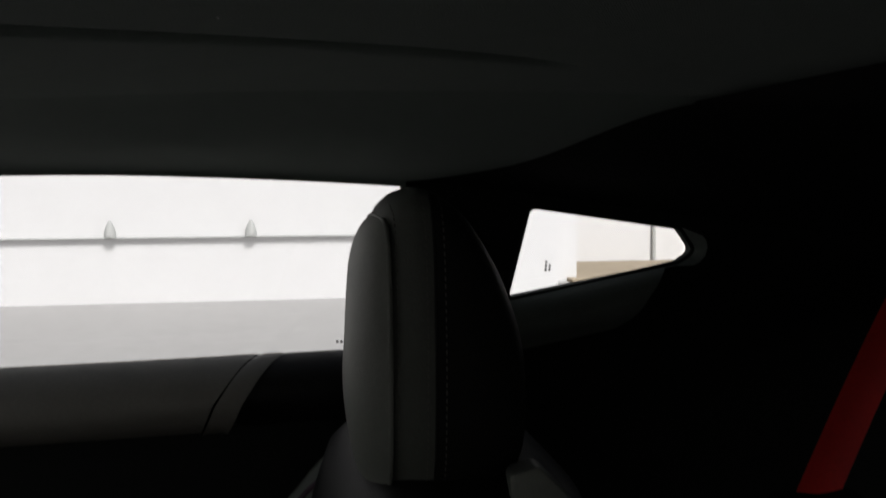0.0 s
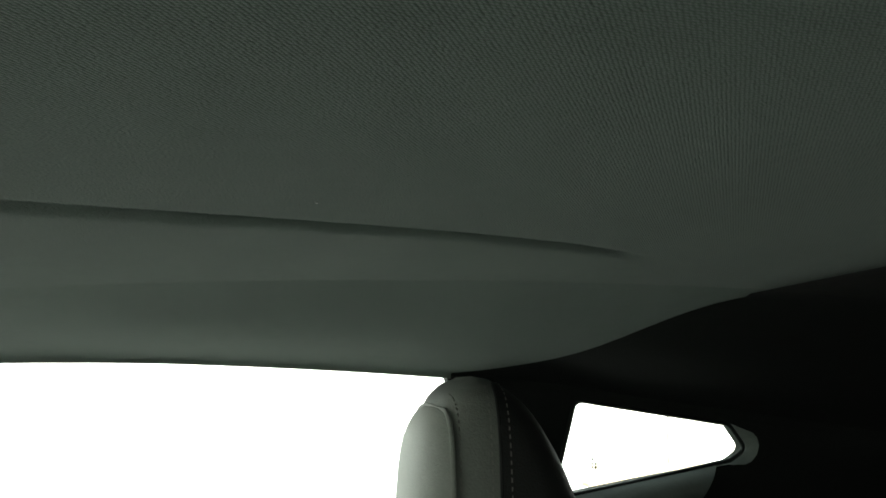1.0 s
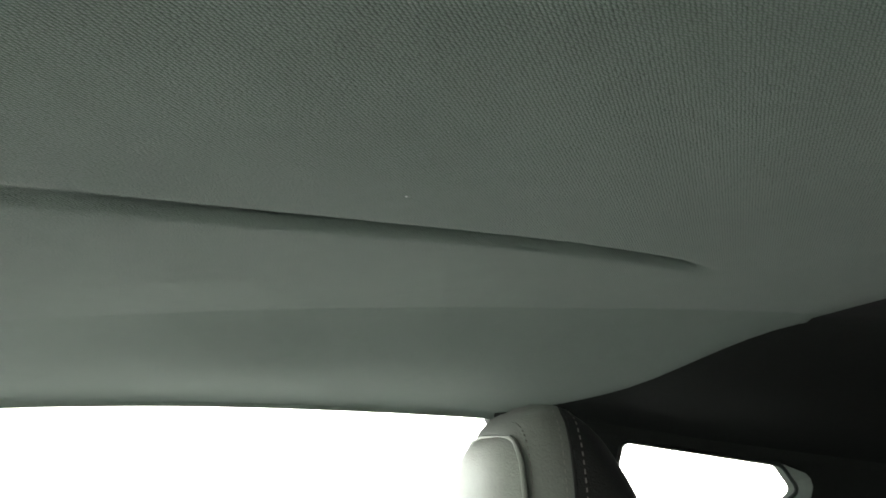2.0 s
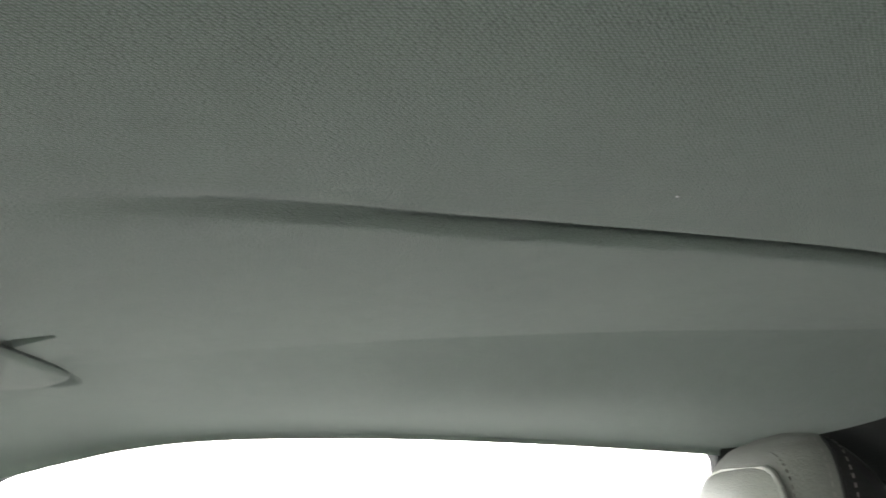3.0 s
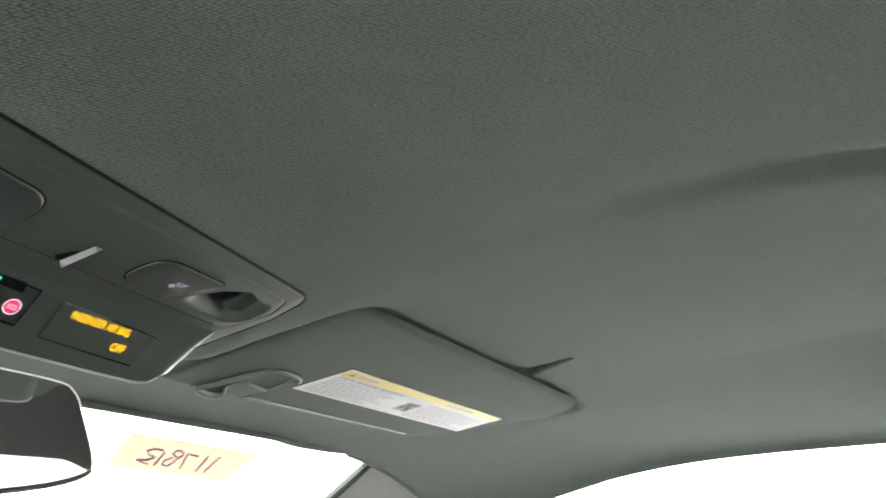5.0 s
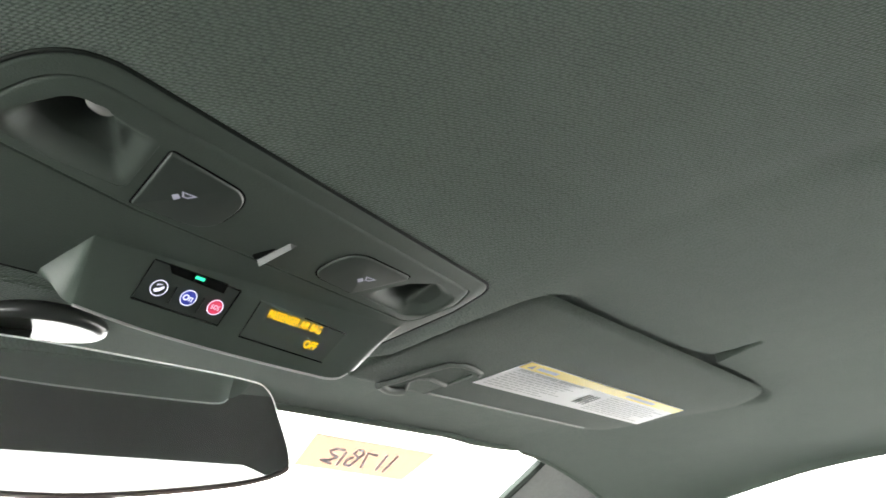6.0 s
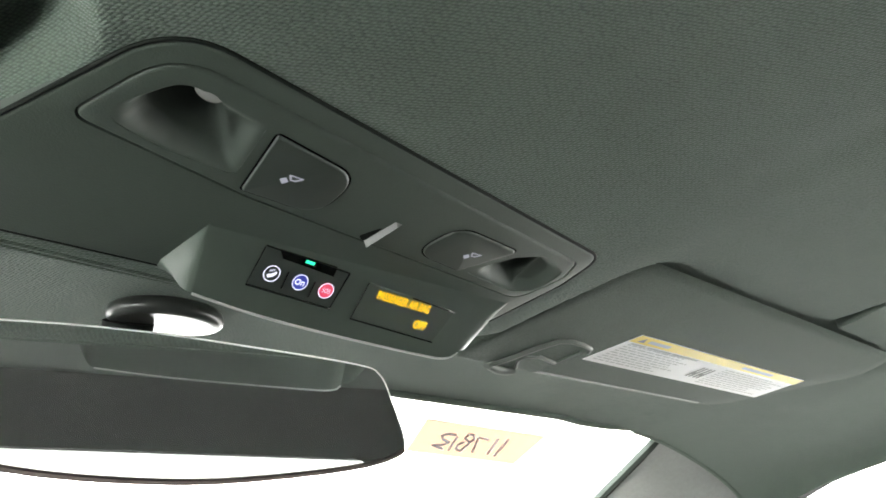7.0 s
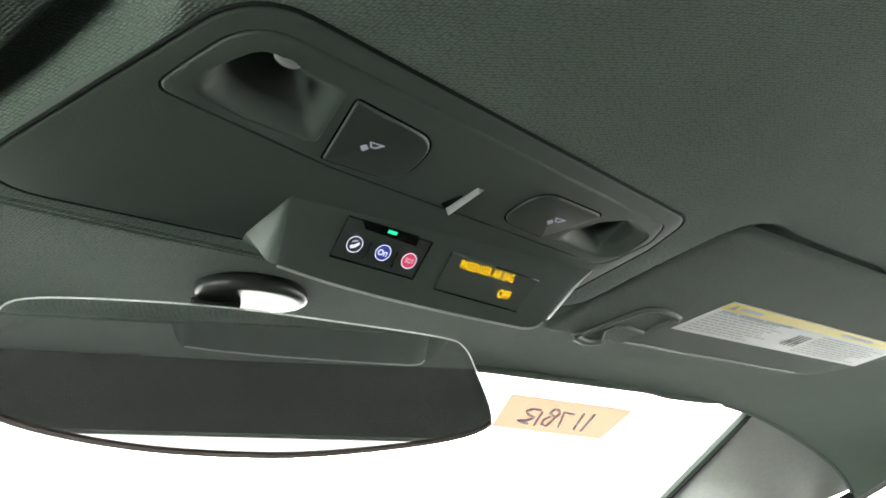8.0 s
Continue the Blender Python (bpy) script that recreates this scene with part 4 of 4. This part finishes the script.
# ---- sticker on the windscreen ----
on_screen = lambda p, h: Vector((p[0], p[1], SCREEN(p[1]) + h))
CARD = [Vector(p) for p in ((0.2402, 0.4795), (0.3743, 0.4827), (0.3708, 0.5173), (0.2485, 0.5122))]
st = part("window_sticker", grid_mesh([[on_screen(CARD[0].lerp(CARD[1], u).lerp(CARD[3].lerp(CARD[2], u), v), 0.0105) for u in np.linspace(0, 1, 9)] for v in np.linspace(0, 1, 5)]), STICKER)
tagged(st, "translucent orange paper sticker with dark handwriting on the windscreen", "sticker")
part("border", tube([on_screen(CARD[k].lerp(CARD[(k + 1) % 4], q), 0.0098) for k in range(4) for q in (0, 0.25, 0.5, 0.75)], 0.0004, 5, True), STICKER_EDGE, st, "brown printed border")
STROKES = (((0.2801, 0.4914), (0.2711, 0.4911), (0.2676, 0.4935), (0.272, 0.4968), (0.2802, 0.499), (0.2756, 0.5023), (0.267, 0.5031), (0.2798, 0.5061)),
           ((0.2831, 0.4934), (0.2867, 0.5067)),
           ((0.2998, 0.4972), (0.3013, 0.4934), (0.2971, 0.4897), (0.2918, 0.4896), (0.2911, 0.4932), (0.2998, 0.4972), (0.3, 0.5014), (0.2987, 0.5063), (0.2927, 0.505), (0.2908, 0.5004), (0.2947, 0.497)),
           ((0.3157, 0.4927), (0.3041, 0.4914), (0.312, 0.5064)), ((0.3253, 0.4912), (0.3297, 0.5075)), ((0.3365, 0.4907), (0.3387, 0.5086)))
for stroke in STROKES:
    part("pen_stroke", tube([on_screen(p, 0.0098) for p in stroke], 0.0010, 6), MARKER, st, "grey marker stroke")

# ---- lint on the roof cloth ----
p = roof_point(0.1530 / FLAT, -0.1294, 0.0003)
bm = bmesh.new()
bmesh.ops.create_icosphere(bm, subdivisions=1, radius=0.0007)
for v in bm.verts:
    v.co = Vector(p) + Vector((v.co.x * 1.3, v.co.y, v.co.z * 0.5))
tagged(part("lint_speck", bm, SHADOW_GREY), "tiny pale speck of lint caught on the roof cloth", "lint")

# ---- passenger seat ----
seat = thing("front_seat", "black leather bucket seat with a grey-faced headrest and pale stitching", "car seat")
HX = 0.41
SLICES = [(0.955, -0.200, -0.312, 0.088), (0.975, -0.196, -0.318, 0.098), (1.01, -0.193, -0.320, 0.103), (1.05, -0.195, -0.316, 0.104), (1.09, -0.199, -0.303, 0.101), (1.115, -0.203, -0.290, 0.097), (1.135, -0.210, -0.276, 0.090), (1.147, -0.219, -0.262, 0.079), (1.1535, -0.229, -0.25, 0.062), (1.156, -0.238, -0.242, 0.03)]


def squircle(cx, cy, a, b, n=44, p=3.2):
    out = []
    for k in range(n):
        t = k * 2 * math.pi / n
        c, s = math.cos(t), math.sin(t)
        out.append((cx + a * math.copysign(abs(c) ** (2 / p), c), cy + b * math.copysign(abs(s) ** (2 / p), s)))
    return out


def headrest_at(z, top=1.0, lead=0.0, wide=1.0, back=0.0):
    """Front, rear and half width at a height; top squashes it, lead leans its crown forwards."""
    h = 0.955 + (z - 0.955) / top
    f, r, w = [interp(h, [(s[0], s[k]) for s in SLICES]) for k in (1, 2, 3)]
    return f - back + lead * smooth(1.03, 1.13, z), r, w * wide


SEAM_FRONT, SEAM_BACK = -0.2185, -0.2465
CUSHION = dict(top=0.932, lead=0.004)
GUSSET = dict(wide=0.988, back=0.0065)


def headrest_piece(low, high, **form):
    """The part of the headrest's skin between two upright planes."""
    bm = bmesh.new()
    prev = None
    top = form.get("top", 1.0)
    for h in list(np.linspace(0.955, 1.13, 24)) + list(np.linspace(1.134, 1.156, 16)):
        z = 0.955 + (h - 0.955) * top
        f, r, w = headrest_at(z, **form)
        f = max(f, r + 0.002)
        ring = [bm.verts.new((x, y, z)) for x, y in squircle(HX, (f + r) / 2, w, (f - r) / 2, 64)]
        if prev:
            bridge(bm, prev, ring)
        else:
            fill(bm, [ring])
        prev = ring
    fill(bm, [prev])
    for cut_y, keep in ((low, 1), (high, -1)):
        bmesh.ops.bisect_plane(bm, geom=bm.verts[:] + bm.edges[:] + bm.faces[:], plane_co=(0, cut_y, 0), plane_no=(0, -keep, 0), clear_outer=True)
    return bm


def contour(y, grow=0.0, n=90, **form):
    """The headrest's outline in the plane at y, from the near foot over the top to the far foot."""
    near = []
    for z in np.linspace(0.958, 0.955 + 0.2008 * form.get("top", 1.0), 400):
        f, r, w = headrest_at(z, **form)
        b = (f - r) / 2
        t = abs(y - (f + r) / 2) / max(b, 1e-4)
        if t < 1:
            near.append((w * (1 - t**3.2) ** (1 / 3.2), z))
    pts = [Vector((HX - w - grow, y, z)) for w, z in near]
    pts += [Vector((HX + w + grow, y, z)) for w, z in reversed(near)]
    step = len(pts) / n
    return [pts[int(k * step)] for k in range(n)]


def stitches(y, n=150):
    """A row of short threads along the outline at y."""
    bm = bmesh.new()
    line = contour(y, 0.0004, 800, **(GUSSET if y > SEAM_BACK else {}))
    length = [0.0]
    for a, b in zip(line, line[1:]):
        length.append(length[-1] + (b - a).length)
    at, k = 0.0, 0
    while at + 0.003 < length[-1]:
        i = next(m for m in range(k, len(length)) if length[m] >= at)
        j = next((m for m in range(i, len(length)) if length[m] >= at + 0.0028), len(length) - 1)
        a, b = line[i], line[j]
        if (b - a).length < 0.006:
            side = Vector((0, 0.00045, 0))
            out = Vector((-0.0005 if a.x < HX else 0.0005, 0, 0.0003))
            bm.faces.new([bm.verts.new(p) for p in (a - side + out, a + side + out, b + side + out, b - side + out)])
        at, k = at + 0.0052, i
    return bm


head = part("headrest", headrest_piece(-0.5, SEAM_BACK), LEATHER, seat, "dark leather headrest")
part("front_cushion", headrest_piece(SEAM_FRONT, 0.0, **CUSHION), LEATHER_GREY, head, "grey leather face panel")
part("gusset", headrest_piece(SEAM_BACK, 0.0, **GUSSET), LEATHER_SHADED, head, "grey leather side strip, coloured darker for shade")
part("piping", tube(contour(SEAM_FRONT + 0.0006, 0.0, 120, **CUSHION), 0.0017, 8), LEATHER_GREY, head, "raised grey piping")
part("piping", tube(contour(SEAM_BACK, -0.0004), 0.0012, 8), LEATHER, head, "dark sewn joint")
for y in (SEAM_FRONT - 0.0045, SEAM_BACK + 0.0055, SEAM_BACK - 0.006):
    tagged(part("stitching", stitches(y), STITCH, head, "row of pale stitches", smooth=False), kind="stuff")
bm = bmesh.new()
prev = None
for z, f, r, w in ((0.35, -0.02, -0.2, 0.22), (0.6, -0.09, -0.27, 0.235), (0.8, -0.145, -0.325, 0.235), (0.88, -0.165, -0.345, 0.225), (0.93, -0.18, -0.35, 0.2), (0.955, -0.2, -0.345, 0.165), (0.965, -0.225, -0.325, 0.12)):
    ring = [bm.verts.new((x, y, z)) for x, y in squircle(HX, (f + r) / 2, w, (f - r) / 2, 48, 3.6)]
    if prev:
        bridge(bm, prev, ring)
    else:
        fill(bm, [ring])
    prev = ring
fill(bm, [prev])
part("backrest", bm, LEATHER, seat, "black leather backrest")
def bolster(outline, out, name):
    """A padded shoulder panel: an outline in (x, y, z) thickened backwards."""
    bm = bmesh.new()
    a = [bm.verts.new(p) for p in outline]
    b = [bm.verts.new((p[0] + out[0], p[1] + out[1], p[2] + out[2])) for p in outline]
    bridge(bm, a, b)
    bm.faces.new(a), bm.faces.new(b)
    bmesh.ops.bevel(bm, geom=bm.edges[:], offset=0.004, segments=2, profile=0.5, affect="EDGES")
    part(name, bm, LEATHER_GREY, seat, "pale grey leather shoulder panel")


bolster([(0.56, -0.215, 0.934), (0.57, -0.1985, 0.925), (0.565, -0.174, 0.905), (0.56, -0.12, 0.842), (0.50, -0.12, 0.842), (0.50, -0.215, 0.93)], (0, -0.05, -0.012), "shoulder_panel")
bolster([(0.28, -0.286, 0.978), (0.28, -0.306, 0.983), (0.28, -0.345, 0.942), (0.28, -0.29, 0.935)], (0.05, -0.01, -0.01), "shoulder_panel")
part("shoulder_seam", tube([(0.53, -0.2095, 0.926), (0.53, -0.165, 0.888), (0.53, -0.13, 0.85)], 0.0025, 6), SEAM, seat, "purple-grey sewn seam")
part("seat_base", box((HX - 0.24, -0.15, 0.3), (HX + 0.24, 0.4, 0.46), 0.05), LEATHER, seat)
part("runner", box((HX - 0.2, -0.1, 0.26), (HX + 0.2, 0.35, 0.31)), BLACK_TRIM, seat)

# ---- red belt of the back seat ----
belt = thing("seat_belt", "bright red woven seat belt hanging in front of the rear trim", "seat belt")
rows = []
outer = (Vector((0.4435, -0.5836, 0.8907)), Vector((0.5774, -0.7674, 1.0386)))
inner = (Vector((0.443, -0.6246, 0.8832)), Vector((0.5085, -0.7181, 0.955)))
for k in range(20):
    s = 1.25 * k / 19
    a, b = outer[0].lerp(outer[1], s), inner[0].lerp(inner[1], 1.75 * s)
    sag = Vector((0.8, 0.1, -0.6)) * 0.006 * math.sin(s * 2.5)
    rows.append([a.lerp(b, q) + sag + Vector((-0.8, -0.1, 0.6)) * 0.003 * math.sin(q * math.pi) for q in (0, 0.2, 0.4, 0.6, 0.8, 1)])
part("webbing", grid_mesh(rows), RED, belt)
part("guide", box((0.425, -0.645, 0.85), (0.462, -0.565, 0.889), 0.008), BLACK_TRIM, belt, "black plastic belt guide")
part("anchor", box((0.57, -0.87, 1.02), (0.64, -0.80, 1.08), 0.008), BLACK_TRIM, belt)

# ---- small etched marks on the side glass ----
for pane, y, z, cells in (("window_1", -0.1992, 0.9932, ((0, 0), (1, 0), (2.6, 0), (2.4, 1.4))), ("window_2", -0.4215, 1.0675, ((0, 0), (0, 1), (1, 1), (1, 0), (0, 2)))):
    for du, dv in cells:
        yy, zz = y - du * 0.0042, z + dv * 0.0042
        bm = bmesh.new()
        bm.faces.new([bm.verts.new((WALL(zz + b) + 0.0172, yy + a, zz + b)) for a, b in ((0, 0), (-0.0026, 0), (-0.0026, 0.003), (0, 0.003))])
        part("etched_mark", bm, ETCH, bpy.data.objects[pane], "small grey printed mark", smooth=False)

# ---- outside ----
g = part("ground", box((-400, -400, -0.2), (400, 400, 0.0)), CONCRETE)
tagged(g, "pale grey concrete yard", "ground", kind="structure")
bld = thing("white_building", "long white-painted building with a ledge along its wall", "building")
part("wall", box((9.2, -3.1, 0), (9.6, 30, 5.0)), WHITE_PAINT, bld)
part("ledge", box((9.12, -1.6, 0.689), (9.2, 30, 0.705), 0.004), SHADOW_GREY, bld, "narrow grey ledge")
part("wall_return", box((10.45, -3.75, 0), (10.85, -3.1, 5.0)), WHITE_PAINT, bld)
part("end_wall", box((9.6, -3.12, 0), (10.6, -3.0, 5.0)), WHITE_PAINT, bld)
far = thing("white_shed", "white-painted rear building with a grey downpipe", "building")
part("wall", box((12.9, -30, 0), (13.3, -3.0, 5.5)), WHITE_PAINT, far)
part("downpipe", tube([(12.86, -5.87, 0), (12.86, -5.87, 5.4)], 0.035, 10), SHADOW_GREY, far)
bed = part("gravel_bed", box((10.2, -20, 0), (12.88, -3.62, 0.05), 0.01), TAN)
tagged(bed, "tan gravel bed at the foot of the shed wall", "gravel", kind="stuff")


def wall_lamp(y):
    lamp = thing("wall_lamp", "small grey cone-shaped lamp standing on the wall ledge", "lamp", group="lamps on the ledge")
    bm = bmesh.new()
    prev = None
    for r, z in ((0.058, 0.709), (0.062, 0.75), (0.05, 0.80), (0.027, 0.855), (0.006, 0.885)):
        ring = [bm.verts.new((9.1 + r * math.cos(k * math.pi / 8), y + r * math.sin(k * math.pi / 8), z)) for k in range(16)]
        if prev:
            bridge(bm, prev, ring)
        else:
            fill(bm, [ring])
        prev = ring
    fill(bm, [prev])
    part("hood", bm, SHADOW_GREY, lamp)
    part("base", box((9.06, y - 0.05, 0.703), (9.15, y + 0.05, 0.712)), SHADOW_GREY, lamp)
    return lamp


wall_lamp(1.77)
wall_lamp(0.335)
